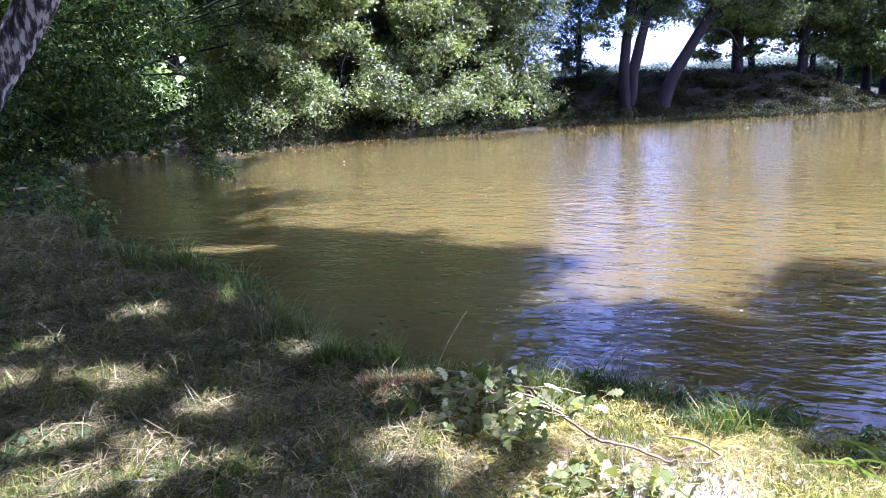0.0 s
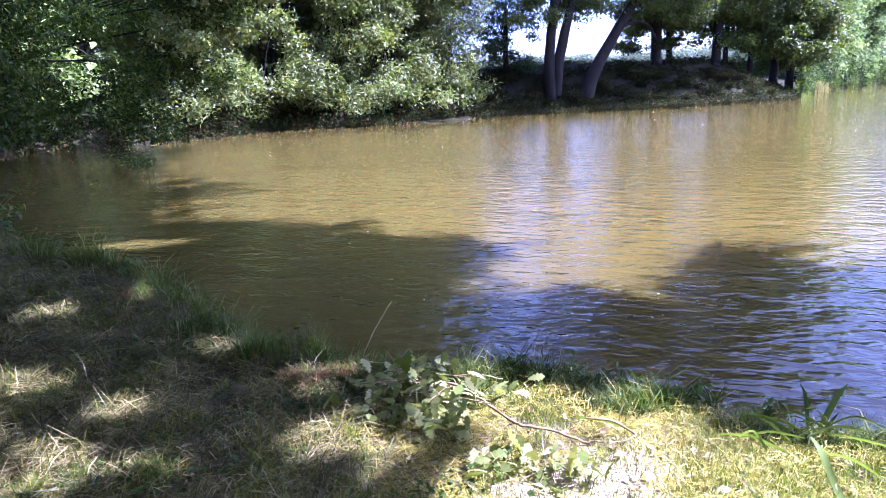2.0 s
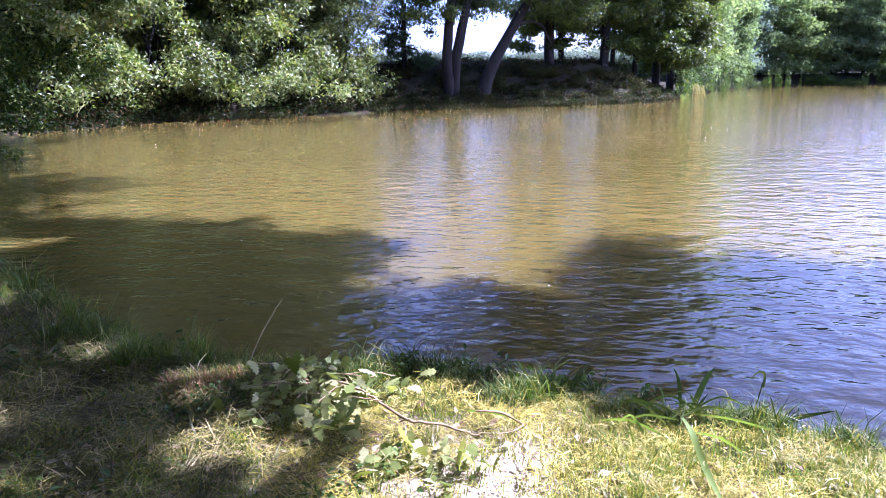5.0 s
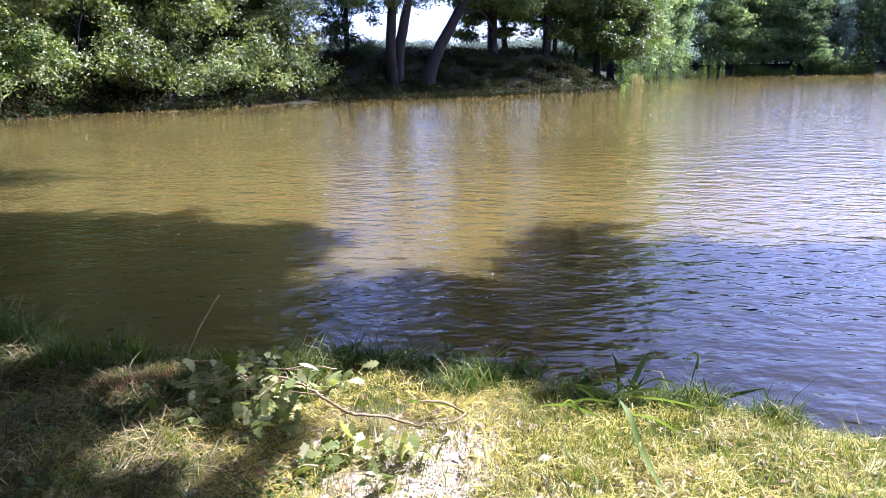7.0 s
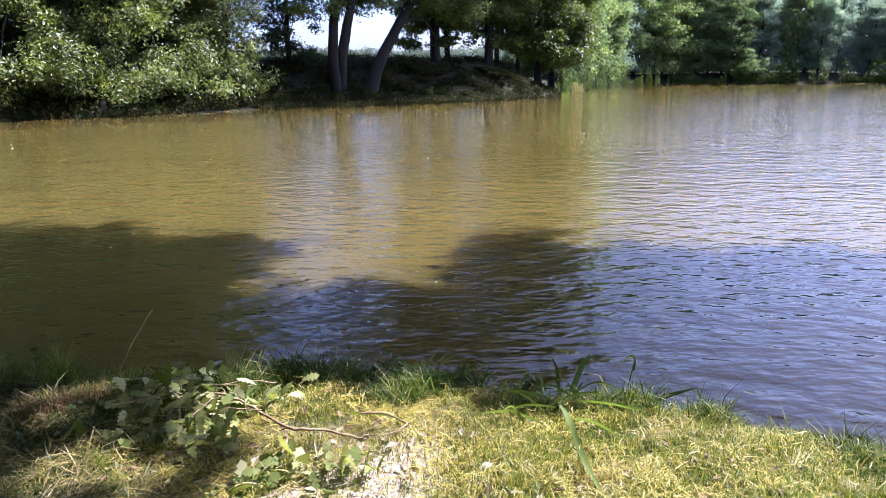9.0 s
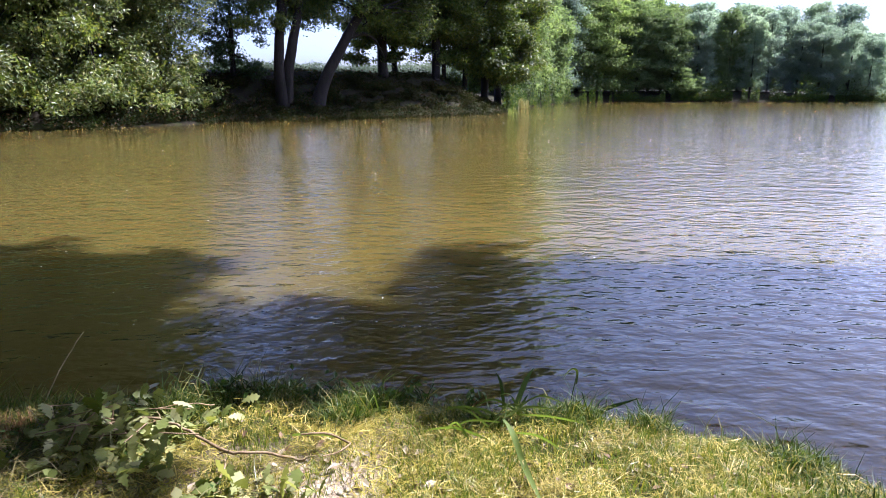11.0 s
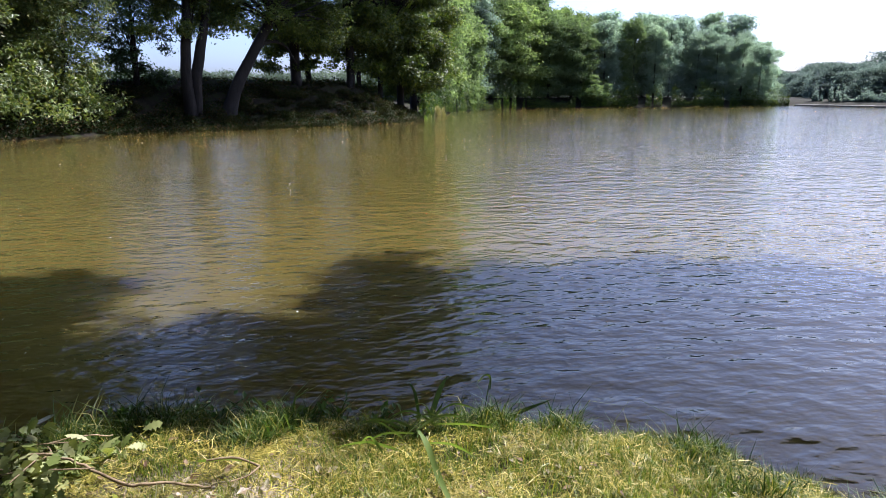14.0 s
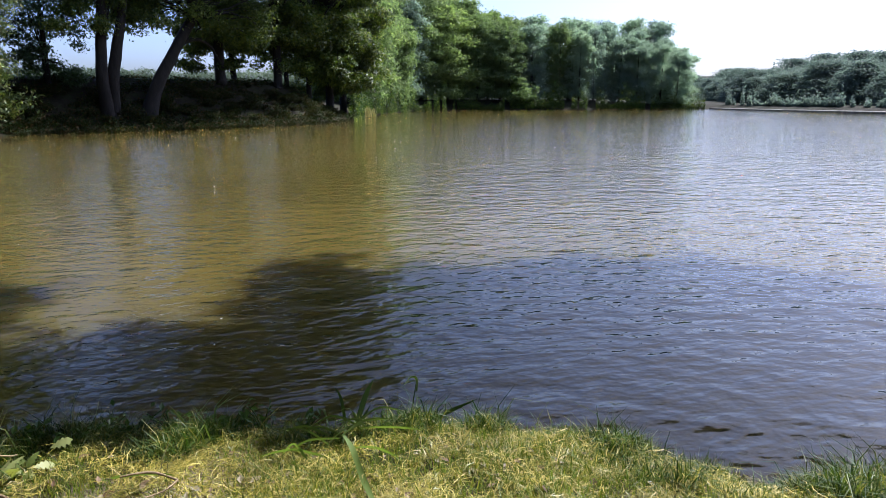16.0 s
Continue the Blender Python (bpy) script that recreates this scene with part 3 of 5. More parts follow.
# brambles, nettles and fallen leaves over the slope
n = 56000
way = R.uniform(0, 1, n) ** 1.6 * 6.6 - 0.7
px = R.uniform(7.0, 36.0, n)
py = np.interp(px, [6.5, 9, 12.5, 19, 25, 31, 33.5, 38], [41.5, 42.8, 42.5, 43, 44, 46.5, 49, 55]) + way
keep = (waves(px, py, 77, (1.3, 2.8)) > -0.1) | (way < 0.8)
pts = np.stack([px, py, np.maximum(land(px, py), 0) + R.exponential(0.09, n)], -1)[keep]
scrub = new("bank_scrub", mesh_of("bank_scrub", *leaves(pts, np.tile([0, -0.5, 0.5], (len(pts), 1)), 0.17, R, 0.55), SHADED_SCRUB))
tagged(scrub, "brambles, nettles and dead leaves over the steep bank", "undergrowth", kind="stuff")
# low growth that hides the water's edge all along the far shore
for line, n, size, tall, label in (([(33.5, 49), (38, 55), (47, 64), (60, 76), (68, 82), (80, 84), (94, 76), (114, 65), (119, 58)], 36000, 0.32, 1.5, "low green growth along the far shore"),
                                   ([(-14.5, 30), (-12, 31.8), (-8.5, 33), (-5.5, 37.5), (0, 38), (6.5, 41.5), (9, 42.8)], 18000, 0.19, 0.45, "low growth coloured dark as in shade under the bushes at the water's edge"),
                                   ([(94, 3), (104, 25), (112.5, 42), (123, 57)], 12000, 0.45, 0.8, "growth with haze-paled leaves along the land side of the dam")):
    line = np.array(line, float)
    run = np.r_[0, np.cumsum(np.hypot(*np.diff(line, axis=0).T))]
    s = R.uniform(0, run[-1], n)
    p = np.stack([np.interp(s, run, line[:, 0]), np.interp(s, run, line[:, 1])], -1)
    p = p + unit(p) * (R.uniform(0, 1, (n, 1)) ** 1.5 * 2.5 - 0.15)
    ok = waves(s, 0 * s, 19, (2.0, 5.0)) > -0.5
    z = np.maximum(land(p[:, 0], p[:, 1]), 0.02) + R.exponential(tall, n) * (0.5 + 0.5 * np.clip(waves(s, 0 * s, 21, (3.0, 7.0)), -0.8, 1))
    pts = np.column_stack([p, np.abs(z)])[ok]
    # the three leaf colours here already hold shade or haze
    low = new("shore_growth", mesh_of("shore_growth", *leaves(pts, np.tile([0, -0.5, 0.5], (len(pts), 1)), size, R, 0.5), SHADED_SCRUB if size < 0.2 else SHADE_LEAF if size < 0.4 else HAZED_FAR_LEAF))
    tagged(low, label, "undergrowth", kind="stuff")
# ---- the wood along the far shore ----
for x, y, h, w, mat in ((61.5, 79.0, 5.5, 2.3, FOREST), (64.5, 81.5, 4.0, 1.8, FOREST), (91, 79, 5, 2.4, FOREST)):
    f = foot(x, y)
    tree("waterside_shrub", f, [[(0, 0, 0, 0.1), (0, 0, h * 0.5, 0.07), (0, 0, h * 0.9, 0.03)]], spread_boughs((0, 0, h * 0.48), (w, w, h * 0.46), 18, 0.9, R, low=-0.95), 3200, 0.34, mat, R,
         "light green rounded shrub at the water's edge", "bush", "shrubs on the far shore", spray=0.5)
masters = []
for k in range(5):
    h, w = (15, 17, 13, 16, 14)[k], (4.0, 3.3, 4.2, 4.2, 3.7)[k]
    bs = column_boughs(h, w, 72, 1.1, R, low=0.8, wide_at=(0.42, 0.3, 0.45, 0.35, 0.3)[k], ragged=0.10)
    bs += [(R.uniform(-1.2, 1.2), R.uniform(-1.2, 1.2), h + R.uniform(-1.2, 0.6), 0.5, 0.5, 1.1) for _ in range(5)]
    masters.append(tree("wood_tree", foot(56 + 5 * k, 79 + 3.2 * k), [[(0, 0, 0, 0.3), (0, 0, h * 0.4, 0.22), (0.2, 0.1, h * 0.92, 0.08)]], bs, 21000, 0.33, FOREST if k < 3 else HAZED_FOREST, R,
                        "full-leaved broadleaf tree at the edge of a wood", "tree", "trees of the wood", spray=0.85, per=12, slim=0.7, droop=0.0, shell=0.65))
EDGE = np.array([(47, 69), (60, 84), (70, 88), (80, 90), (96, 81), (113, 71.5), (119, 64)])
run = np.r_[0, np.cumsum(np.hypot(*np.diff(EDGE, axis=0).T))]
for row, (back, n) in enumerate(((0.5, 23), (7, 22), (14, 20))):
    for s in np.linspace(0.0, 0.99, n):
        s = (s + R.uniform(-0.015, 0.015)) * run[-1]
        p = np.array([np.interp(s, run, EDGE[:, 0]), np.interp(s, run, EDGE[:, 1])])
        p = p + unit(p) * (back + R.uniform(-1.5, 1.5))
        far, az = np.hypot(*p), math.degrees(math.atan2(p[0], p[1]))
        if az > 62.5:
            continue
        f = foot(*p)
        # the haze-paled leaves take over further along the shore
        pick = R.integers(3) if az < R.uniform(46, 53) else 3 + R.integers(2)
        top = far * math.tan(radians(np.interp(az, [34, 38, 42, 44, 47.6, 50.4, 54.5, 57, 59.4, 60.5, 62, 63.2], [11, 11, 9, 8, 6.4, 6.0, 6.1, 5.6, 5.4, 4.4, 3.6, 2.4]))) + 1.85 - f[2]
        size = top / (15, 17, 13, 16, 14)[pick] * R.uniform(0.86, 1.04) * (0.92, 1.0, 1.02)[row]
        c = copy_thing(masters[pick], pose(*f, 0, 0, R.uniform(0, 360)))
        wide = np.clip(size, 0.75, 1.25) * R.uniform(0.75, 1.1)
        c.scale = (wide, wide, size)
# woods beyond the dam and behind the field
far_masters = []
for k in range(3):
    h, w = (14, 12, 15)[k], (6.5, 7.0, 6.0)[k]
    bs = column_boughs(h, w, 90, 1.1, R, low=0.3, wide_at=0.25)
    far_masters.append(tree("wood_tree", foot(150 + 6 * k, 64 + 4 * k), [[(0, 0, 0, 0.3), (0, 0, h * 0.4, 0.22), (0.2, 0.1, h * 0.92, 0.08)]], bs, 12000, 0.5, HAZED_FAR_LEAF, R,
                            "broadleaf tree with haze-paled leaves in the distant wood", "tree", "trees of the distant wood", spray=1.9, per=12, slim=0.7, droop=0.05, shell=0.5))
for line, n, grow in (([(120, 32), (150, 62), (200, 100)], 20, 0.42), ([(134, 8), (170, 40), (215, 80), (250, 130)], 28, 0.6), ([(150, 0), (200, 35), (240, 75), (275, 130)], 28, 0.8)):
    line = np.array(line, float)
    for s in np.linspace(0, len(line) - 1, n):
        p = np.array([np.interp(s, range(len(line)), line[:, 0]), np.interp(s, range(len(line)), line[:, 1])]) + R.uniform(-3, 3, 2)
        c = copy_thing(far_masters[R.integers(3)], pose(*foot(*p), 0, 0, R.uniform(0, 360)))
        size = grow * R.uniform(0.75, 1.2)
        c.scale = (size * 1.5, size * 1.5, size)
for ob in far_masters:
    ob.scale = (0.7, 0.7, 0.5)
bs = []
for a in np.linspace(-10, 40, 150):
    r = 255 + R.uniform(-6, 6)
    x, y = r * math.sin(radians(a)), r * math.cos(radians(a))
    bs.append((x, y, 7.5, 4.5, 4.5, R.uniform(3.5, 5.0)))
wood = new("far_wood", mesh_of("far_wood", *crown(bs, 70000, 0.9, R, spray=2.4), HAZED_WOODLINE))
tagged(wood, "line of distant woodland with haze-paled leaves beyond the field", "woodland", kind="stuff")

# ---- the dam across the pond's end ----
def build_dam():
    top = np.array([(90.0, 8.0), (100, 27), (108.5, 43), (119.5, 58)])
    d = unit(np.gradient(top, axis=0))
    nrm = np.stack([d[:, 1], -d[:, 0]], -1)
    prof = [(-0.5, -0.8), (-0.42, 0.18), (-0.36, 0.22), (2.4, 0.26), (2.6, 0.05)]
    v = np.array([(*(p + n * o), z) for p, n in zip(top, nrm) for o, z in prof])
    k = np.arange(len(top) - 1)[:, None] * 5
    a = np.arange(4)[None]
    ob = new("dam_wall", mesh_of("dam_wall", v, [np.stack([k + a, k + a + 1, k + a + 6, k + a + 5], -1).reshape(-1, 4)], STONE))
    tagged(ob, "low pale concrete dam wall at the far end of the pond", "wall", kind="structure")


build_dam()

# ---- the wooded left bank ----
L = np.random.default_rng(23)
for x, y, h, reach, n in ((-12.5, 17.5, 10, [(3.0, -0.5, 3.0), (2.6, 2.0, 2.4), (3.6, 1.0, 4.6), (2.0, -2.5, 2.0), (1.5, -1.0, 1.4)], 15000),
                          (-15.0, 23.5, 12, [(4.0, 0.0, 2.5), (5.6, 1.2, 1.6), (6.5, 1.5, 2.4), (5.0, -1.5, 3.6), (7.2, 1.6, 1.1), (4.0, -2.0, 1.4), (5.5, 0, 4.6)], 18000),
                          (-16.0, 29.0, 13, [(6.0, -1.5, 5.0), (8.0, -2.5, 5.2), (9.8, -3.2, 5.4), (10.8, -3.4, 4.6), (9.2, -3.0, 3.6), (7.0, -2.0, 3.0), (11.3, -3.3, 5.6), (10.2, -3.0, 2.6)], 20000),
                          (-14.0, 36.0, 13, [(3.0, -2.0, 2.0), (4.5, -1.0, 3.5), (5.5, -2.0, 5.0)], 18000)):
    f = foot(x, y)
    main = column_boughs(h, 4.2, 54, 1.1, L, low=0.3)
    over = [(a + L.uniform(-0.4, 0.4), b + L.uniform(-0.4, 0.4), c - f[2] + L.uniform(-0.3, 0.3), 1.1, 1.0, 0.6) for a, b, c in reach for _ in range(2)]
    skirt = spread_boughs((1.0, 0, 1.5), (3.0, 3.5, 1.2), 12, 0.8, L)
    tree("overhanging_tree", f, [[(0, 0, 0, 0.32), (0.4, 0, 2.5, 0.26), (0.7, 0, h * 0.5, 0.2), (0.8, 0, h * 0.9, 0.08)], [(-0.4, 0.3, 0, 0.2), (-1.0, 0.6, 3, 0.16), (-1.5, 0.5, h * 0.7, 0.06)]],
         main + over + skirt, n * 3, 0.165, SHADE_LEAF, L, "dense tree with shade-darkened green leaves and boughs hanging over the water", "tree", "trees on the wooded bank",
         limb_root=(0.5, 0, 2.8), limb_radius=0.09, every=5, spray=0.42, slim=0.5, floor=0.12 - f[2])
# a bough given a paler leaf colour to look sunlit against the dark trees
c = np.array([-4.9, 25.5, 5.2])
pale = [(*(c + L.normal(0, 1, 3) * [1.3, 0.7, 0.8]), 0.7, 0.6, 0.35) for _ in range(12)]
bough = thing("leafy_bough", (-9.0, 26.2, 5.5), "long bough over the water with sunlight put into its pale leaf colour", "branch")
for b in pale[::2]:
    end = np.array(b[:3]) - [-9.0, 26.2, 5.5]
    part("twig", mesh_of("twig", *tube([bend([(-4.6, 2.6, -1.0, 0.06), (*(end * 0.5 + [0, 0, 0.4]), 0.03), (*end, 0.01)], 10, 0.03, L)], 6), SHADED_BARK, True), bough)
part("foliage", mesh_of("foliage", *crown(np.array(pale) - [-9.0, 26.2, 5.5, 0, 0, 0], 3600, 0.2, L, spray=0.4, slim=0.6), BUSH), bough)
# ferns and brambles under the trees
n = 16000
x, y = L.uniform(-16, -6.5, n), L.uniform(9.5, 33, n)
d = shore_distance(x, y)
ok = (d > -0.1) & (waves(x, y, 111, (1.2, 2.6)) > -0.35)
x, y = x[ok], y[ok]
pts = np.stack([x, y, np.maximum(land(x, y), 0) + L.exponential(0.16, len(x))], -1)
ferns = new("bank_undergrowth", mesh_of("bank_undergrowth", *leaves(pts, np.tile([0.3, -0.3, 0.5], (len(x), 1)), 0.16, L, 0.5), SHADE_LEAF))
tagged(ferns, "ferns and brambles with shade-darkened leaves under the trees of the wooded bank", "undergrowth", kind="stuff")
# trees further back close the wood
for x, y, s in ((-17, 12, 0.8), (-21, 19, 0.9), (-22, 28, 1.0), (-20, 38, 1.0), (-13, 45, 1.0), (-6, 50, 1.0), (1, 52, 0.9), (-24, 13, 0.9), (-28, 21, 1.0), (-27, 32, 1.0), (-19, 8, 0.7), (-17, 16, 0.75), (-19, 24, 0.8), (-20, 32, 0.85)):
    c = copy_thing(masters[L.integers(3)], pose(*foot(x, y), 0, 0, L.uniform(0, 360)))
    c.scale = (s * 1.9, s * 1.9, s * 1.7)

NEAR_RING = np.concatenate([SHORE[(np.hypot(SHORE[:, 0], SHORE[:, 1]) < 20)], [[18, 30], [-8, 30]]])


def near_d(x, y):
    return shore_distance(x, y, NEAR_RING)


# unseen trees behind the path, added to close the place and cut skylight
for x, y, s in ((-12, -5, 1.0), (-9, -12, 1.1), (-3, -14, 1.0), (4, -16, 1.1), (10, -14, 1.0), (-15, 2, 0.9), (17, -13, 1.0), (0, -21, 1.2), (-7, -19, 1.2)):
    c = copy_thing(masters[L.integers(3)], pose(*foot(x, y), 0, 0, L.uniform(0, 360)))
    c.scale = (s * 1.2, s * 1.2, s)

# the stout trunk leaning in; its crown overhead is unseen, shaped to cast shade
SHADE_DX, SHADE_DY = TO_SUN.x / TO_SUN.z, TO_SUN.y / TO_SUN.z


# wanted shade outline, sun flecks and shade spots that shape the unseen crowns
SHADE_POND = [(-17, 36), (-9.5, 31), (-7.6, 26.5), (-6.2, 20), (-5.2, 16.6), (-2.6, 14.2), (-3.1, 13.2), (-3.5, 12.0), (-2.8, 10.8), (-2.2, 10.0), (-0.6, 9.1), (0.04, 8.4), (0.8, 8.0),
              (1.4, 7.4), (1.2, 6.4), (0.65, 5.85), (1.3, 5.6), (1.74, 5.42), (2.4, 5.15), (2.9, 5.6), (3.3, 6.3), (3.8, 6.5), (4.4, 6.35), (4.8, 5.75), (5.4, 5.3), (6.6, 4.6), (8, 3), (8, -3), (2, -0.5), (-14, -0.5), (-17, 10)]
SUN_FLECKS = [(0.12, 3.1, 0.2, 0.09), (0.24, 2.9, 0.12, 0.08), (-0.13, 2.66, 0.27, 0.28), (-0.75, 2.62, 0.14, 0.1), (-0.48, 2.95, 0.1, 0.08), (-0.3, 3.22, 0.14, 0.10), (-0.42, 3.5, 0.26, 0.13), (-2.54, 4.95, 0.24, 0.13), (-2.05, 3.68, 0.36, 0.13), (-2.88, 4.32, 0.17, 0.13),
              (-1.28, 2.63, 0.33, 0.2), (-1.92, 2.91, 0.3, 0.18), (-2.6, 3.6, 0.22, 0.17), (-1.32, 3.15, 0.16, 0.14), (-1.75, 2.45, 0.3, 0.17), (-0.6, 2.45, 0.12, 0.1), (-0.75, 3.1, 0.1, 0.07), (-1.96, 5.35, 0.13, 0.13), (-0.92, 4.02, 0.22, 0.10), (-3.05, 9.0, 0.6, 0.3)]
SHADE_SPOTS = [(1.55, 2.76, 0.34, 0.12), (0.85, 3.36, 0.35, 0.08), (0.30, 2.62, 0.08, 0.12)]


def shaded(x, y, rng):
    """Which leaves stay: those whose shadow falls where the crowns keep the sun off the near bank and the water, thinning out at the rim."""
    over = np.clip((y - 4) / 2, 0, 1)
    wx = x + 0.10 * waves(x, y, 101, (0.5, 1.1)) + 0.16 * over * waves(x, y, 103, (1.6, 2.9))
    wy = y + 0.10 * waves(x, y, 102, (0.5, 1.1)) + 0.16 * over * waves(x, y, 104, (1.6, 2.9))
    on_land = near_d(x, y) > 0
    rim = np.where(on_land, 0.08, np.clip(0.6 + 0.08 * (y - 5), 0.6, 1.5))
    deep = -shore_distance(wx, wy, np.array(SHADE_POND)) + 0.7 * rim * waves(x, y, 105, (0.35, 0.7, 1.5))
    stay = np.clip(deep / rim + 0.5, 0, 1)
    stay = np.where(on_land, np.minimum(stay, np.clip((0.26 - wx) / 0.1 + 0.5, 0, 1)), stay)
    for cx, cy, rx, ry in SUN_FLECKS:
        away = np.sqrt(((wx - cx) / rx) ** 2 + ((wy - cy) / ry) ** 2)
        stay = np.minimum(stay, np.clip((away - 0.85) / 0.4, 0, 1))
    edge = on_land & (near_d(x, y) < 0.40 + 0.08 * waves(x, y, 106, (0.3, 0.7))) & (x > 0.2) & (x < 1.95)
    stay = np.where(edge, np.clip(0.55 + 0.9 * waves(x, y, 107, (0.2, 0.45)), 0, 1), stay)
    for cx, cy, rx, ry in SHADE_SPOTS:
        away = np.sqrt(((wx - cx) / rx) ** 2 + ((wy - cy) / ry) ** 2)
        stay = np.maximum(stay, np.clip((1.2 - away) / 0.4, 0, 1))
    return rng.uniform(0, 1, len(x)) < stay ** 1.5


def sun_foot(pts):
    """Where the shadow of each point falls on the bank or the water."""
    x, y = pts[:, 0] - pts[:, 2] * SHADE_DX, pts[:, 1] - pts[:, 2] * SHADE_DY
    lift = np.where(near_d(x, y) > 0, 0.33, 0.0)
    return x + lift * SHADE_DX, y + lift * SHADE_DY


def shade_crown(at, box, low, high, count, size, rng, extra=(), per=6):
    """Sprays of leaves high up between the sun and the shaded bank and water, with the gaps that let sun flecks through."""
    m = count // per
    x, y = rng.uniform(box[0], box[1], m), rng.uniform(box[2], box[3], m)
    z = rng.uniform(low, high, m)
    pts = np.repeat(np.stack([x + z * SHADE_DX, y + z * SHADE_DY, z], -1), per, 0) + rng.normal(0, 1, (m * per, 3)) * [0.16, 0.16, 0.08]
    # extra boughs, added to hold skylight off the shaded bank and water
    if len(extra):
        b = np.asarray(extra)[rng.integers(len(extra), size=count // 3)]
        pts = np.concatenate([pts, b[:, :3] + rng.normal(0, 0.5, (len(b), 3)) * b[:, 3:]])
    pts = pts[shaded(*sun_foot(pts), rng)]
    return pts, leaves(pts - np.array(at), np.tile([0, 0, 0.6], (len(pts), 1)), size, rng, 0.5, 0.2)


def overhead_tree(name, at, stem, crowns, label):
    ob = thing(name, at, label, "tree")
    part("trunk", mesh_of("trunk", *tube([bend(stem, 14, 0.02, L)], 12), ROUGH_BARK, True), ob)
    top = stem[-2]
    for args in crowns:
        pts, mesh = shade_crown(at, *args)
        part("crown", mesh_of("crown", *mesh, OAK_CROWN), ob)
        ends = pts[L.integers(len(pts), size=40)] - np.array(at)
        grown = 0
        for path in limbs_to([(*e, 0, 0, 0) for e in ends], top[:3], top[3] * 0.3, L, 1):
            if grown < 7 and shaded(*sun_foot(path[:, :3] + np.array(at)), L).mean() > 0.85:
                part("limb", mesh_of("limb", *tube([path], 6), SHADED_BARK, True), ob)
                grown += 1


f = foot(-4.95, 5.2)
overhead_tree("leaning_trunk_tree", f, [(0, 0, 0, 0.31), (0.45, 0.28, 0.8, 0.21), (0.95, 0.6, 1.62, 0.165), (1.41, 0.9, 2.45, 0.155), (2.2, 1.3, 4.0, 0.2), (3.6, 1.6, 6.0, 0.16), (5.0, 1.6, 7.6, 0.1)],
              [((-8.0, 0.5, 0.3, 9.5), 5.0, 10.0, 58000, 0.19, L, [(L.uniform(-2.5, 2.2), L.uniform(3.8, 7.0), L.uniform(5.0, 7.5), 0.6, 0.6, 0.3) for _ in range(44)]),
               ((-13.0, -1.0, 9.0, 33.0), 9.5, 15.0, 74000, 0.28, L, [(L.uniform(-8.5, -1.0), L.uniform(6.0, 14.0), L.uniform(8.0, 13.0), 0.9, 0.9, 0.45) for _ in range(80)])],
              "stout leaning tree with rough grey bark, its unseen crown shaped to cast shade")
# an oak out of view, added only to shade the near water
f = foot(12.5, -5.2)
overhead_tree("unseen_oak", f, [(0, 0, 0, 0.45), (-0.2, 1.0, 2.5, 0.38), (-0.4, 2.2, 5.5, 0.32), (-0.5, 3.2, 8.5, 0.22), (-0.6, 3.8, 10.5, 0.12)],
              [((-1.2, 8.0, -1.0, 8.8), 5.0, 13.0, 84000, 0.2, L, [(L.uniform(1.5, 8.5), L.uniform(6.4, 9.2), L.uniform(6.4, 8.2), 0.5, 0.5, 0.25) for _ in range(90)])],
              "unseen spreading oak added so that its boughs shade the near water")

# broken concrete ledge under the hanging boughs
def block(size, bevel, rng):
    bm = bmesh.new()
    bmesh.ops.create_cube(bm, size=1)
    bmesh.ops.scale(bm, vec=size, verts=bm.verts)
    bmesh.ops.bevel(bm, geom=bm.edges[:], offset=bevel, segments=2, affect="EDGES")
    for v in bm.verts:
        v.co += Vector(rng.normal(0, bevel * 0.25, 3))
    me = bpy.data.meshes.new("block")
    bm.to_mesh(me)
    bm.free()
    me.materials.append(STONE)
    return me


ledge = thing("concrete_ledge", (-13.1, 33.4, 0), "weathered grey concrete ledge at the water's edge under branches", "ledge")
slab = part("slab", block((3.0, 0.7, 0.3), 0.05, L), ledge)
slab.matrix_basis = pose(0, 0, -0.02, 0, 0, -38)
step = part("step", block((2.2, 0.6, 0.22), 0.04, L), ledge)
step.matrix_basis = pose(-0.2, 0.25, 0.2, 0, 0, -38)

# ---- grass and litter on the near bank ----
def scatter(n, box, chance, edge, rng):
    """Places in a box, kept by chance(x, y) and by edge(x, y, metres from the water), with their height."""
    xs, ys, got = [], [], 0
    while got < n:
        x, y = rng.uniform(box[0], box[1], 400000), rng.uniform(box[2], box[3], 400000)
        ok = rng.uniform(0, 1, len(x)) < chance(x, y)
        x, y = x[ok][:n * 3], y[ok][:n * 3]
        d = near_d(x, y)
        ok = edge(x, y, d)
        xs.append(x[ok])
        ys.append(y[ok])
        got += int(ok.sum())
    x, y = np.concatenate(xs)[:n], np.concatenate(ys)[:n]
    return x, y, land(x, y)


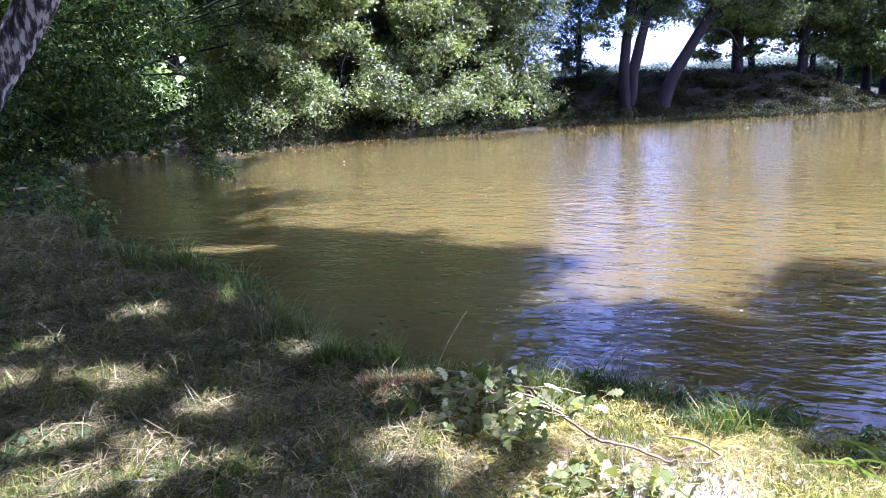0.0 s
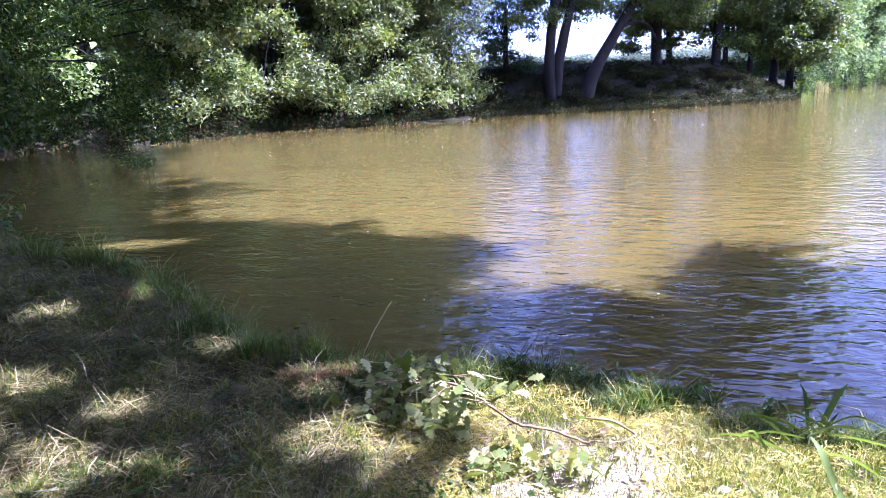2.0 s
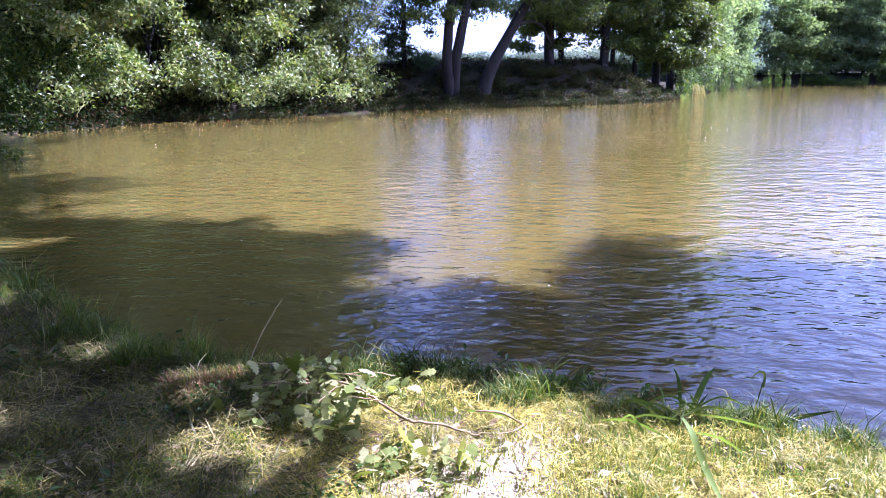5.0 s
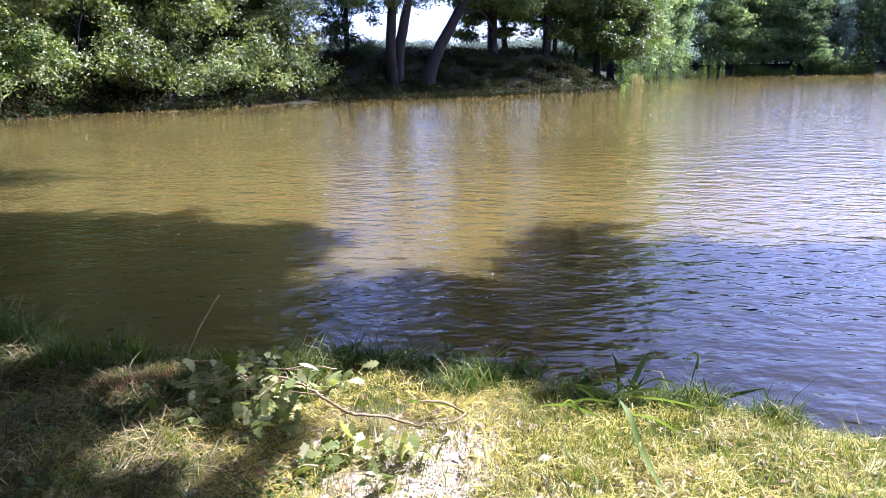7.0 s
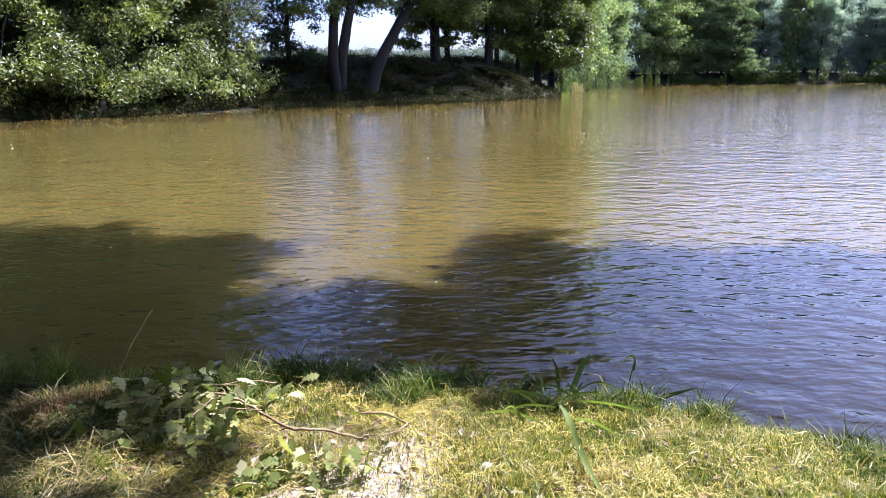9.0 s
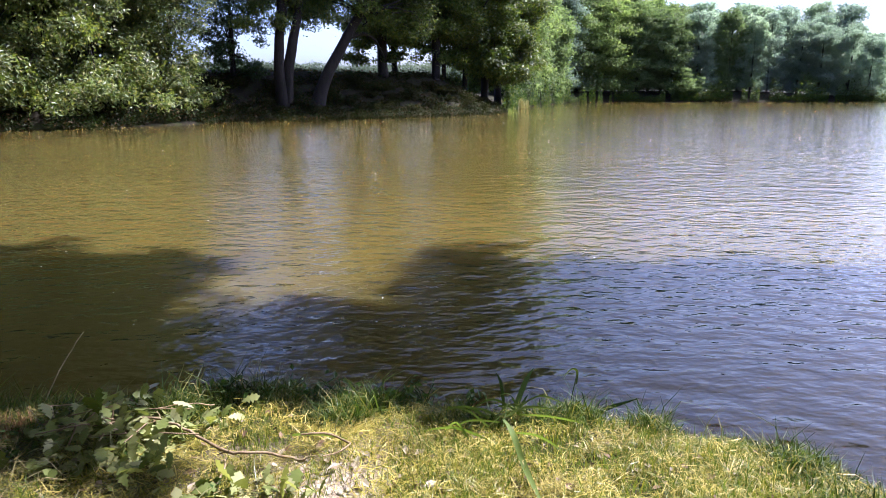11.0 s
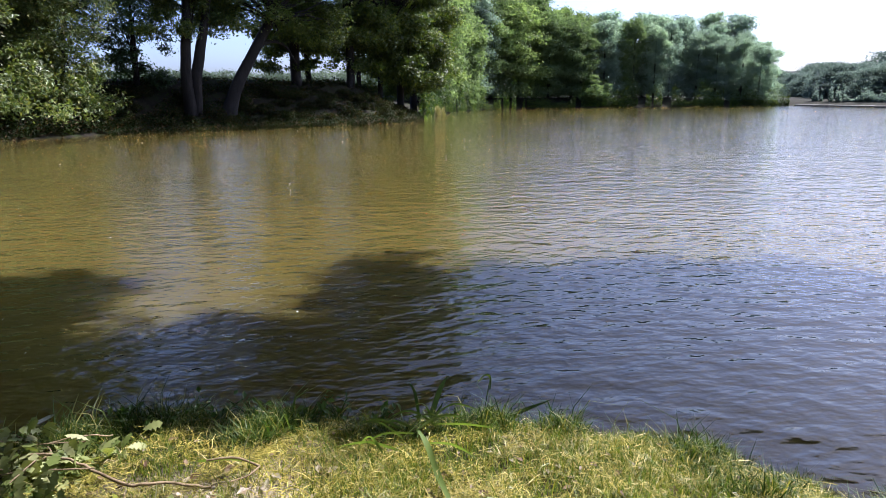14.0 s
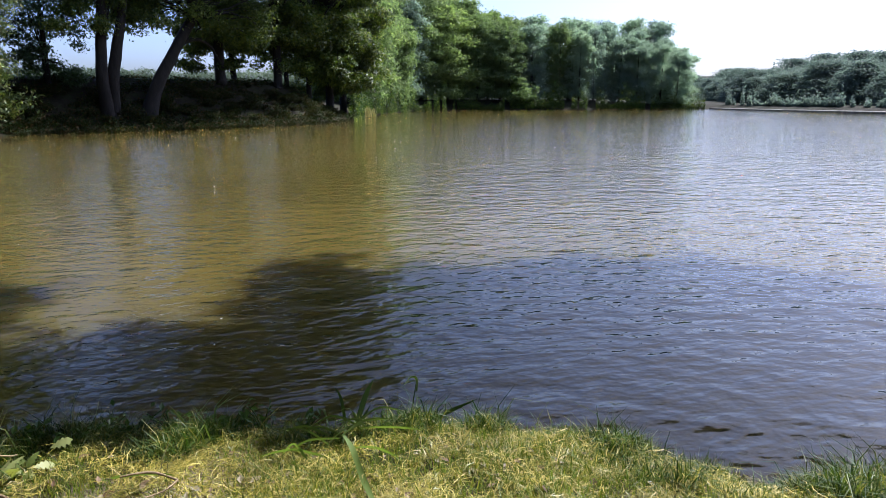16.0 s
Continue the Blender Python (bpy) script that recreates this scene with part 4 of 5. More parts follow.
def blades(x, y, z, height, width, lean, rng):
    """Upright grass blades bent over at the tip: a quad and a triangle each."""
    n = len(x)
    a = rng.uniform(0, 2 * np.pi, n)
    side = np.stack([np.cos(a), np.sin(a), 0 * a], -1) * width[:, None]
    b = rng.uniform(0, 2 * np.pi, n)
    fall = np.stack([np.cos(b), np.sin(b), 0 * b], -1) * (height * lean)[:, None]
    foot_at = np.stack([x, y, z - 0.01], -1)
    mid = foot_at + fall * 0.3 + np.array([0, 0, 1]) * (height * 0.6)[:, None]
    tip = foot_at + fall + np.array([0, 0, 1]) * (height * np.sqrt(np.maximum(1 - 0.5 * lean**2, 0.2)))[:, None]
    v = np.stack([foot_at - side, foot_at + side, mid + side * 0.8, mid - side * 0.8, tip], 1).reshape(-1, 3)
    k = np.arange(n)[:, None] * 5
    return v, [k + [0, 1, 2, 3], k + [3, 2, 4]]


def stalks(x, y, z, length, width, tilt, rng):
    """Cut stalks lying about, each a thin bent strip."""
    n = len(x)
    a = rng.uniform(0, 2 * np.pi, n)
    t = rng.normal(0, tilt, n)
    along = np.stack([np.cos(a) * np.cos(t), np.sin(a) * np.cos(t), np.sin(t)], -1) * length[:, None] * 0.5
    side = np.stack([-np.sin(a), np.cos(a), 0.3 * rng.normal(0, 1, n)], -1) * width[:, None]
    c = np.stack([x, y, z + 0.008 + np.abs(np.sin(t)) * length * 0.5 + rng.exponential(0.012, n)], -1)
    bow = np.stack([0 * x, 0 * x, rng.uniform(0, 0.12, n) * length], -1) + side * rng.uniform(-5, 5, (n, 1))
    v = np.stack([c - along - side * 0.7, c - along + side * 0.7, c + bow + side, c + bow - side, c + along + side * 0.4, c + along - side * 0.4], 1).reshape(-1, 3)
    k = np.arange(n)[:, None] * 6
    return v, [np.concatenate([k + [0, 1, 2, 3], k + [3, 2, 4, 5]])]


G = np.random.default_rng(31)


def near_more(x, y, k):
    """More pieces close to the path, fewer further off."""
    return np.clip(k / (x**2 + y**2 + 1), 0.04, 1)


def dry(x, y):
    """Where the bank is dry and strewn with cuttings: 0 to 1."""
    return 1 / (1 + np.exp(-(x - 0.1 + 0.35 * waves(x, y, 41, (0.8, 1.7))) * 6))


# short sward
x, y, z = scatter(80000, (-7.5, 4.6, 0.2, 10.5), lambda x, y: near_more(x, y, 6.5) * (1 - 0.9 * np.exp(-((x - 0.74) / 0.55) ** 2 - ((y - 2.16) / 0.34) ** 2)) * np.clip(0.5 + 0.6 * waves(x, y, 51, (0.4, 1.1)), 0.05, 1), lambda x, y, d: d > 0.02, G)
h = (G.gamma(4, 0.010, len(x)) * (1 + 0.6 * waves(x, y, 52, (0.6, 1.5))) + 0.010 + 0.02 * np.clip(np.hypot(x, y) / 5 - 0.6, 0, 2))
sward = new("mown_grass", mesh_of("mown_grass", *blades(x, y, z, h, 0.0013 + 0.0006 * np.hypot(x, y) / 3, G.uniform(0.2, 1.1, len(x)), G), GRASS))
tagged(sward, "short mown grass, green and dry in patches, on the bank", "grass", kind="stuff")
# clumps of longer green grass in the shade, and sward behind the walk
x, y, z = scatter(30000, (-7.0, 0.9, 0.9, 9.5), lambda x, y: near_more(x, y, 14) * np.clip(1.5 * waves(x, y, 93, (0.22, 0.45, 1.1)) - 0.15, 0, 1) * (1.05 - dry(x, y)), lambda x, y, d: d > 0.03, G)
clumps = new("shade_grass", mesh_of("shade_grass", *blades(x, y, z, G.gamma(4, 0.014, len(x)) + 0.02, (0.0012 + 0.0004 * np.hypot(x, y)) * G.uniform(0.6, 1.3, len(x)), G.uniform(0.3, 1.3, len(x)), G), GRASS))
tagged(clumps, "clumps of longer green grass under the trees", "grass", kind="stuff")
x, y, z = scatter(70000, (-7.0, 7.0, -7.0, 0.4), lambda x, y: np.clip(0.5 + 0.6 * waves(x, y, 51, (0.4, 1.1)), 0.05, 1), lambda x, y, d: d > 0.02, G)
behind = new("bank_grass", mesh_of("bank_grass", *blades(x, y, z, G.gamma(4, 0.014, len(x)) + 0.02, G.uniform(0.003, 0.006, len(x)), G.uniform(0.2, 1.1, len(x)), G), GRASS))
tagged(behind, "short mown grass on the bank away from the water", "grass", kind="stuff")
# greener, longer grass towards the end of the spit
x, y, z = scatter(38000, (0.5, 3.4, 0.2, 3.2), lambda x, y: np.clip(0.25 + 0.35 * (x - 1.0) + 0.7 * waves(x, y, 57, (0.35, 0.9)), 0.0, 1) * (1 - 0.9 * np.exp(-((x - 0.88) / 0.45) ** 2 - ((y - 2.1) / 0.35) ** 2)), lambda x, y, d: d > 0.02, G)
longer = new("long_grass", mesh_of("long_grass", *blades(x, y, z, G.gamma(4, 0.013, len(x)) + 0.015, G.uniform(0.0010, 0.0022, len(x)), G.uniform(0.2, 1.2, len(x)), G), GRASS))
tagged(longer, "yellow-green grass regrowing through the cuttings", "grass", kind="stuff")
# taller fringe along the water
x, y, z = scatter(44000, (-7.5, 4.6, 0.2, 12.5), lambda x, y: near_more(x, y, 14) * np.clip(0.5 + 0.8 * waves(x, y, 64, (0.45, 1.2)) + 0.6 * np.exp(-((x - 1.3) / 0.9) ** 2), 0.02, 1), lambda x, y, d: (d > -0.04) & (d < 0.30 + 0.18 * waves(x, y, 61, (0.7,)) + 0.16 * np.exp(-((x - 1.1) / 0.7) ** 2)), G)
h = (0.8 + 0.8 * np.clip((-0.4 - x) / 1.5, 0, 1)) * (G.gamma(5, 0.016, len(x)) * np.clip(1 + 0.9 * waves(x, y, 62, (0.5, 0.9)), 0.3, 2) + 0.02)
fringe = new("fringe_grass", mesh_of("fringe_grass", *blades(x, y, np.maximum(z, -0.02), h, 0.0022 + 0.0006 * np.hypot(x, y) / 3, G.uniform(0.3, 1.3, len(x)), G), FRINGE))
tagged(fringe, "longer green grass fringing the water's edge", "grass", kind="stuff")
# matted half-dry grass under the trees
x, y, z = scatter(110000, (-7.5, 1.2, 0.8, 11.0), lambda x, y: near_more(x, y, 14) * (1.05 - dry(x, y)) * np.clip(0.7 + 0.5 * waves(x, y, 81, (0.4, 1.0)), 0.1, 1), lambda x, y, d: d > 0.03, G)
far_off = 0.55 + np.hypot(x, y) / 7
matted = new("matted_grass", mesh_of("matted_grass", *stalks(x, y, z, (np.minimum(G.gamma(3, 0.034, len(x)), 0.16) + 0.03) * far_off, G.uniform(0.0008, 0.0023, len(x)) * far_off, 0.27, G), MATTED))
tagged(matted, "matted half-dry grass in the shade of the trees", "grass", kind="stuff")
# small broad-leaved plants among the shaded grass
x, y, z = scatter(15000, (-6.5, 0.6, 1.2, 9.0), lambda x, y: near_more(x, y, 14) * np.clip(1.1 * waves(x, y, 91, (0.5, 1.3)) - 0.1, 0, 1), lambda x, y, d: d > 0.03, G)
pts = np.stack([x, y, z + 0.01 + G.exponential(0.018, len(x))], -1)
herbs = new("ground_herbs", mesh_of("ground_herbs", *leaves(pts, np.tile([0, 0, 0.8], (len(x), 1)), 0.030 + 0.003 * np.hypot(x, y)[:, None], G, 0.55, 0.1), WEED))
tagged(herbs, "small dark green broad-leaved plants in the shaded grass", "plants", kind="stuff")
# cut straw
x, y, z = scatter(125000, (-6.5, 4.2, 0.2, 8.5), lambda x, y: near_more(x, y, 7) * (1 - 0.92 * np.exp(-((x - 0.74) / 0.55) ** 2 - ((y - 2.16) / 0.34) ** 2)) * (0.12 + 0.88 * dry(x, y)) * np.clip(0.6 + 0.7 * waves(x, y, 71, (0.22, 0.5, 1.2)), 0.05, 1), lambda x, y, d: d > 0.08, G)
straw = new("cut_straw", mesh_of("cut_straw", *stalks(x, y, z, G.gamma(3, 0.012, len(x)) + 0.010, G.uniform(0.0006, 0.0021, len(x)), 0.24, G), STRAW))
tagged(straw, "dry yellow grass cuttings strewn over the bank", "cut grass", kind="stuff")


# ---- the fallen oak branch ----
def oak_leaf(length):
    """A lobed oak leaf, bowed along its midrib."""
    half = [(0.0, 0.015), (0.12, 0.06), (0.2, 0.15), (0.28, 0.09), (0.40, 0.24), (0.48, 0.13), (0.60, 0.29), (0.70, 0.15), (0.80, 0.22), (0.90, 0.11), (1.0, 0.0)]
    v, f = [], []
    for t, w in half:
        z = 0.10 * math.sin(t * 3) - 0.25 * w * w * 3
        v += [(t * length, w * length, (z + 0.05 * w) * length), (t * length, 0, z * length + 0.0), (t * length, -w * length, (z + 0.05 * w) * length)]
    for i in range(len(half) - 1):
        a = i * 3
        f += [(a, a + 1, a + 4, a + 3), (a + 1, a + 2, a + 5, a + 4)]
    return mesh_of("oak_leaf", np.array(v), [np.array(f)], CUT_OAK, True)


def oak_branch():
    z0 = land_z(0.45, 2.95)
    ob = thing("oak_branch", (0.45, 2.95, z0), "fallen oak branch with wilting lobed green leaves on the grass", "branch")
    put = lambda px, py, pz, r: (px - 0.45, py - 2.95, pz, r)
    stick = [put(0.12, 3.12, 0.10, 0.005), put(0.39, 3.04, 0.11, 0.006), put(0.52, 2.83, 0.11, 0.006), put(0.63, 2.59, 0.10, 0.0065), put(0.76, 2.51, 0.10, 0.006), put(0.90, 2.40, 0.085, 0.006)]
    part("stem", mesh_of("stem", *tube([bend(stick, 26, 0.004)], 8), TWIG, True), ob, "brown woody stem")
    twigs = []
    rng = np.random.default_rng(5)
    for k in range(13):
        a = put(rng.uniform(0.05, 0.5), rng.uniform(2.85, 3.2), 0.09, 0.004)
        twigs.append(bend([a, (a[0] + rng.uniform(-0.12, 0.12), a[1] + rng.uniform(-0.14, 0.06), a[2] + rng.uniform(0.0, 0.08), 0.003), (a[0] + rng.uniform(-0.25, 0.2), a[1] + rng.uniform(-0.2, 0.1), a[2] + rng.uniform(-0.03, 0.1), 0.0015)], 8))
    twigs.append(bend([put(0.62, 2.62, 0.05, 0.005), put(0.60, 2.52, 0.07, 0.004), put(0.54, 2.43, 0.05, 0.002)], 8))
    twigs.append(bend([put(0.60, 2.66, 0.06, 0.004), put(0.63, 2.60, 0.10, 0.003), put(0.63, 2.56, 0.12, 0.002)], 6))
    twig_parts = [part("twig", mesh_of("twig", *tube([t], 5), TWIG, True), ob) for t in twigs]
    ends = np.array([t[-1, :2] for t in twigs])
    kinds = [oak_leaf(s) for s in (0.075, 0.09, 0.105, 0.125)]
    spots = [(0.14, 3.13, 0.22, 0.12, 0.06, 130), (0.28, 2.93, 0.17, 0.12, 0.06, 90), (0.5, 2.98, 0.18, 0.08, 0.05, 60), (0.31, 2.66, 0.08, 0.15, 0.05, 34), (0.55, 2.38, 0.17, 0.06, 0.03, 40), (0.75, 2.16, 0.10, 0.06, 0.015, 14), (0.72, 2.31, 0.03, 0.03, 0.01, 2), (0.04, 2.92, 0.16, 0.14, 0.03, 26)]
    for cx, cy, sx, sy, sz, n in spots:
        for _ in range(n):
            px, py = rng.normal(cx, sx * 0.55), rng.normal(cy, sy * 0.6)
            near = int(np.argmin(np.hypot(ends[:, 0] - px + 0.45, ends[:, 1] - py + 2.95)))
            lf = part("leaf", kinds[rng.integers(4)], twig_parts[near])
            pz = land_z(px, py) - z0 + 0.02 + abs(rng.normal(0, sz))
            lf.matrix_basis = pose(px - 0.45, py - 2.95, pz, rng.normal(0, 40), rng.normal(0, 36), rng.uniform(0, 360))
    return ob


oak_branch()


def fork_twig():
    z0 = land_z(1.02, 2.42)
    ob = thing("forked_twig", (1.02, 2.42, z0 + 0.055), "small dry forked twig on the cut grass", "twig")
    part("stem", mesh_of("stem", *tube([bend([(-0.10, 0.10, 0.03, 0.005), (0.0, 0.04, 0.035, 0.005), (0.07, -0.04, 0.01, 0.0045)], 8)], 7), TWIG, True), ob)
    part("fork", mesh_of("fork", *tube([bend([(0.07, -0.04, 0.01, 0.0045), (0.01, -0.07, 0.005, 0.003), (-0.06, -0.07, 0.005, 0.002)], 8)], 6), TWIG, True), ob)


fork_twig()


# ---- reeds at the edge ----
def blade_strip(path, width, material, name="blade"):
    """A long flat leaf along a path, creased along its middle and pointed."""
    p = bend([(*q, 0.0) for q in path], 12)[:, :3]
    run = unit(np.gradient(p, axis=0))
    side = unit(np.cross(run, [[0.3, 0.9, 0.2]]))
    t = np.linspace(0, 1, 12)
    w = (width * np.minimum(1, (1 - t) * 3.0 + 0.02) * (0.6 + 0.4 * np.minimum(1, t * 4)))[:, None]
    crease = np.cross(side, run) * w * 0.25
    v = np.stack([p - side * w + crease, p, p + side * w + crease], 1).reshape(-1, 3)
    k = np.arange(11)[:, None] * 3
    return mesh_of(name, v, [np.concatenate([k + [0, 1, 4, 3], k + [1, 2, 5, 4]])], material, True)


def reeds():
    ob = thing("reed_clump", (1.98, 2.52, 0.05), "clump of dark green reed blades standing at the water's edge", "reed")
    for path, w in (([(0, 0, 0), (-0.01, 0.0, 0.2), (-0.02, 0.02, 0.36), (-0.05, 0.03, 0.43)], 0.008),
                    ([(0.03, 0.0, 0), (0.07, 0.02, 0.18), (0.14, 0.03, 0.33), (0.19, 0.03, 0.40)], 0.016),
                    ([(0.05, 0.02, 0), (0.09, 0.03, 0.15), (0.16, 0.03, 0.26)], 0.012),
                    ([(0.24, 0.02, -0.05), (0.25, 0.04, 0.1), (0.25, 0.05, 0.2)], 0.008),
                    ([(0.28, -0.08, 0.02), (0.46, -0.14, 0.14), (0.70, -0.22, 0.21)], 0.016)):
        part("blade", blade_strip(path, w, REED), ob)
    st = thing("nodding_reed", (2.28, 2.42, 0.05), "thin pale reed stalk with a drooping yellow-green tip", "reed")
    part("stalk", mesh_of("stalk", *tube([bend([(0, 0, 0, 0.0025), (0.03, 0, 0.2, 0.002), (0.07, 0, 0.38, 0.0018)], 8)], 5), PALE_BLADE, True), st)
    part("blade", blade_strip([(0.07, 0, 0.32), (0.07, 0, 0.39), (0.03, 0, 0.41), (-0.03, -0.01, 0.38)], 0.006, PALE_BLADE), st)
    z0 = land_z(1.75, 2.2)
    ly = thing("bent_blade", (1.77, 2.25, z0), "broad pale green reed blade bent down over the cut grass", "reed")
    part("blade", blade_strip([(0.02, 0.02, 0.09), (-0.02, -0.12, 0.085), (-0.11, -0.34, 0.06), (-0.20, -0.6, 0.045)], 0.013, PALE_BLADE), ly)
    part("blade", blade_strip([(0.0, 0.0, 0.10), (0.15, 0.03, 0.11), (0.3, 0.02, 0.07)], 0.008, PALE_BLADE), ly)
    part("blade", blade_strip([(0.0, 0.02, 0.08), (-0.12, 0.08, 0.09), (-0.2, 0.12, 0.05)], 0.006, PALE_BLADE), ly)
    rng = np.random.default_rng(13)
    for k in range(16):
        a, r = rng.uniform(0, 6.28), rng.uniform(0.14, 0.34)
        x0, y0 = rng.normal(0.06, 0.09), rng.normal(0.06, 0.07)
        part("blade", blade_strip([(x0, y0, 0.06), (x0 + 0.5 * r * math.cos(a), y0 + 0.5 * r * math.sin(a), rng.uniform(0.07, 0.12)), (x0 + r * math.cos(a), y0 + r * math.sin(a), rng.uniform(0.03, 0.07))], rng.uniform(0.004, 0.008), PALE_BLADE), ly)


reeds()


# ---- weeds, twigs and litter ----
W = np.random.default_rng(47)


def weed_plant(at, n, size, label, height=0.18):
    """A low broad-leaved weed: stems with leaves of their own."""
    ob = thing("weed", at, label, "plant", "weeds at the water's edge")
    stems, c, o = [], [], []
    for _ in range(n):
        a, lean = W.uniform(0, 6.28), W.uniform(0.1, 0.8)
        h = height * W.uniform(0.5, 1.2)
        tip = np.array([math.cos(a) * h * lean, math.sin(a) * h * lean, h])
        stems.append(bend([(0, 0, -0.02, 0.003), (*(tip * [0.35, 0.35, 0.6]), 0.0025), (*tip, 0.0015)], 6))
        for t in (0.45, 0.7, 0.95, 1.0):
            c.append(tip * [t, t, t] + W.normal(0, size * 0.4, 3))
            o.append([math.cos(a), math.sin(a), 0.6])
    for s in stems:
        part("stem", mesh_of("stem", *tube([s], 5), WEED, True), ob)
    part("foliage", mesh_of("foliage", *leaves(np.array(c), np.array(o), size, W, 0.6, 0.25), WEED), ob)


for x, y, n, s, h in ((0.75, 3.30, 8, 0.04, 0.12), (0.92, 3.2, 9, 0.035, 0.13), (1.28, 3.0, 9, 0.035, 0.14), (1.5, 2.78, 9, 0.035, 0.14), (1.78, 2.58, 9, 0.035, 0.14), (1.05, 3.22, 9, 0.035, 0.15), (0.35, 3.5, 7, 0.035, 0.1), (1.15, 3.08, 8, 0.042, 0.13), (1.42, 2.92, 8, 0.04, 0.12), (1.62, 2.72, 8, 0.042, 0.14), (-0.42, 3.85, 5, 0.05, 0.2), (-2.9, 7.0, 8, 0.09, 0.25),
                      (-3.6, 7.6, 10, 0.10, 0.3), (-4.5, 8.6, 12, 0.11, 0.35), (-5.2, 9.6, 12, 0.12, 0.45), (-6.0, 10.7, 12, 0.12, 0.5), (-6.8, 11.8, 14, 0.13, 0.6), (-7.8, 13.0, 14, 0.13, 0.6), (-2.2, 6.1, 7, 0.07, 0.2)):
    weed_plant((x, y, max(land_z(x, y), 0.02)), n, s, "leafy green weed in the bank's fringe", h)


def stem_thing(name, points, material, label, category, width=5):
    x, y = points[0][0], points[0][1]
    ob = thing(name, (x, y, land_z(x, y) if shore_distance(np.array([x]), np.array([y]))[0] > 0 else 0.0), label, category)
    part("stem", mesh_of("stem", *tube([bend([(p[0] - x, p[1] - y, p[2], p[3]) for p in points], 12, 0.002)], width), material, True), ob)
    return ob


stem_thing("dry_stub", [(-0.02, 3.43, -0.02, 0.008), (-0.02, 3.43, 0.05, 0.007), (-0.03, 3.43, 0.09, 0.005)], DRY, "short snapped pale dry stub in the grass", "stub")
stem_thing("arching_twig", [(0.22, 3.28, 0.03, 0.004), (0.10, 3.36, 0.10, 0.003), (-0.02, 3.40, 0.11, 0.0025), (0.5, 3.42, 0.06, 0.002)][:3], DRY, "thin dry arching twig over the leaves", "twig")
stem_thing("thin_twig", [(-0.10, 3.62, 0.0, 0.004), (0.02, 3.85, 0.16, 0.003), (0.14, 4.05, 0.27, 0.002)], TWIG, "thin bare twig leaning over the water", "twig")
stem_thing("lying_stick", [(-1.72, 2.56, 0.02, 0.003), (-1.55, 2.66, 0.03, 0.0035), (-1.42, 2.74, 0.02, 0.0025)], DRY, "pale dry stick lying in the shaded grass", "stick")
stem_thing("lying_stick", [(-0.62, 2.35, 0.02, 0.003), (-0.45, 2.45, 0.03, 0.003), (-0.25, 2.52, 0.02, 0.002)], DRY, "pale dry stick lying in the shaded grass", "stick")
stem_thing("pale_twig", [(0.42, 3.15, 0.08, 0.0035), (0.53, 3.10, 0.10, 0.003), (0.66, 3.04, 0.09, 0.002)], DRY, "straight bleached twig across the oak leaves", "twig")
ob = thing("fallen_grass", (1.0, 2.5, land_z(1.0, 2.5) + 0.05), "broad green grass blade fallen on the cuttings", "grass blade")
part("blade", blade_strip([(-0.10, 0.08, 0.02), (0.0, 0.0, 0.035), (0.10, -0.07, 0.02)], 0.009, PALE_BLADE), ob)


def stone(x, y, r):
    """A flat rounded field stone."""
    bm = bmesh.new()
    bmesh.ops.create_icosphere(bm, subdivisions=3, radius=r)
    for v in bm.verts:
        v.co = Vector((v.co.x * 1.1, v.co.y * 0.8, v.co.z * 0.55)) * (1 + 0.10 * math.sin(v.co.x * 90 + 1) + 0.08 * math.sin(v.co.y * 120 + v.co.z * 70))
    me = bpy.data.meshes.new("stone")
    bm.to_mesh(me)
    bm.free()
    for p in me.polygons:
        p.use_smooth = True
    me.materials.append(PEBBLE)
    ob = new("stone", me)
    ob.location = (x, y, land_z(x, y) + r * 0.3)
    tagged(ob, "pale grey rounded stone lying in the grass", "stone")


stone(-0.04, 2.34, 0.034)
stone(-0.92, 2.5, 0.022)
# dead leaves and pebbles
n = 900
x, y, z = scatter(n, (-3.5, 3.6, 1.0, 6.0), lambda x, y: near_more(x, y, 8), lambda x, y, d: d > 0.1, W)
dead = new("dead_leaves", mesh_of("dead_leaves", *leaves(np.stack([x, y, z + 0.03], -1), np.tile([0, 0, 1.0], (n, 1)), 0.05, W, 0.6, 0.0, 0.6), DEAD))
tagged(dead, "curled brown and grey dead leaves in the grass", "leaves", kind="stuff")
n = 900
x, y, z = scatter(n, (0.3, 2.2, 1.2, 2.5), lambda x, y: np.exp(-((x - 0.88) / 0.35) ** 2 - ((y - 2.12) / 0.3) ** 2), lambda x, y, d: d > 0.1, W)
ico = np.array([(0, 0, 1), (1, 0, 0), (0, 1, 0), (-1, 0, 0), (0, -1, 0), (0, 0, -1)], float)
tri = np.array([(0, 1, 2), (0, 2, 3), (0, 3, 4), (0, 4, 1), (5, 2, 1), (5, 3, 2), (5, 4, 3), (5, 1, 4)])
size = W.gamma(2, 0.0018, n) + 0.0018
v = np.stack([x, y, z + 0.002], -1)[:, None] + ico[None] * size[:, None, None] * W.uniform(0.6, 1.4, (n, 6, 1)) * [1, 1, 0.6]
grit = new("grit", mesh_of("grit", v.reshape(-1, 3), [(np.arange(n)[:, None, None] * 6 + tri).reshape(-1, 3)], PEBBLE, True))
tagged(grit, "pale grit and small pebbles on bare trodden soil", "gravel", kind="stuff")


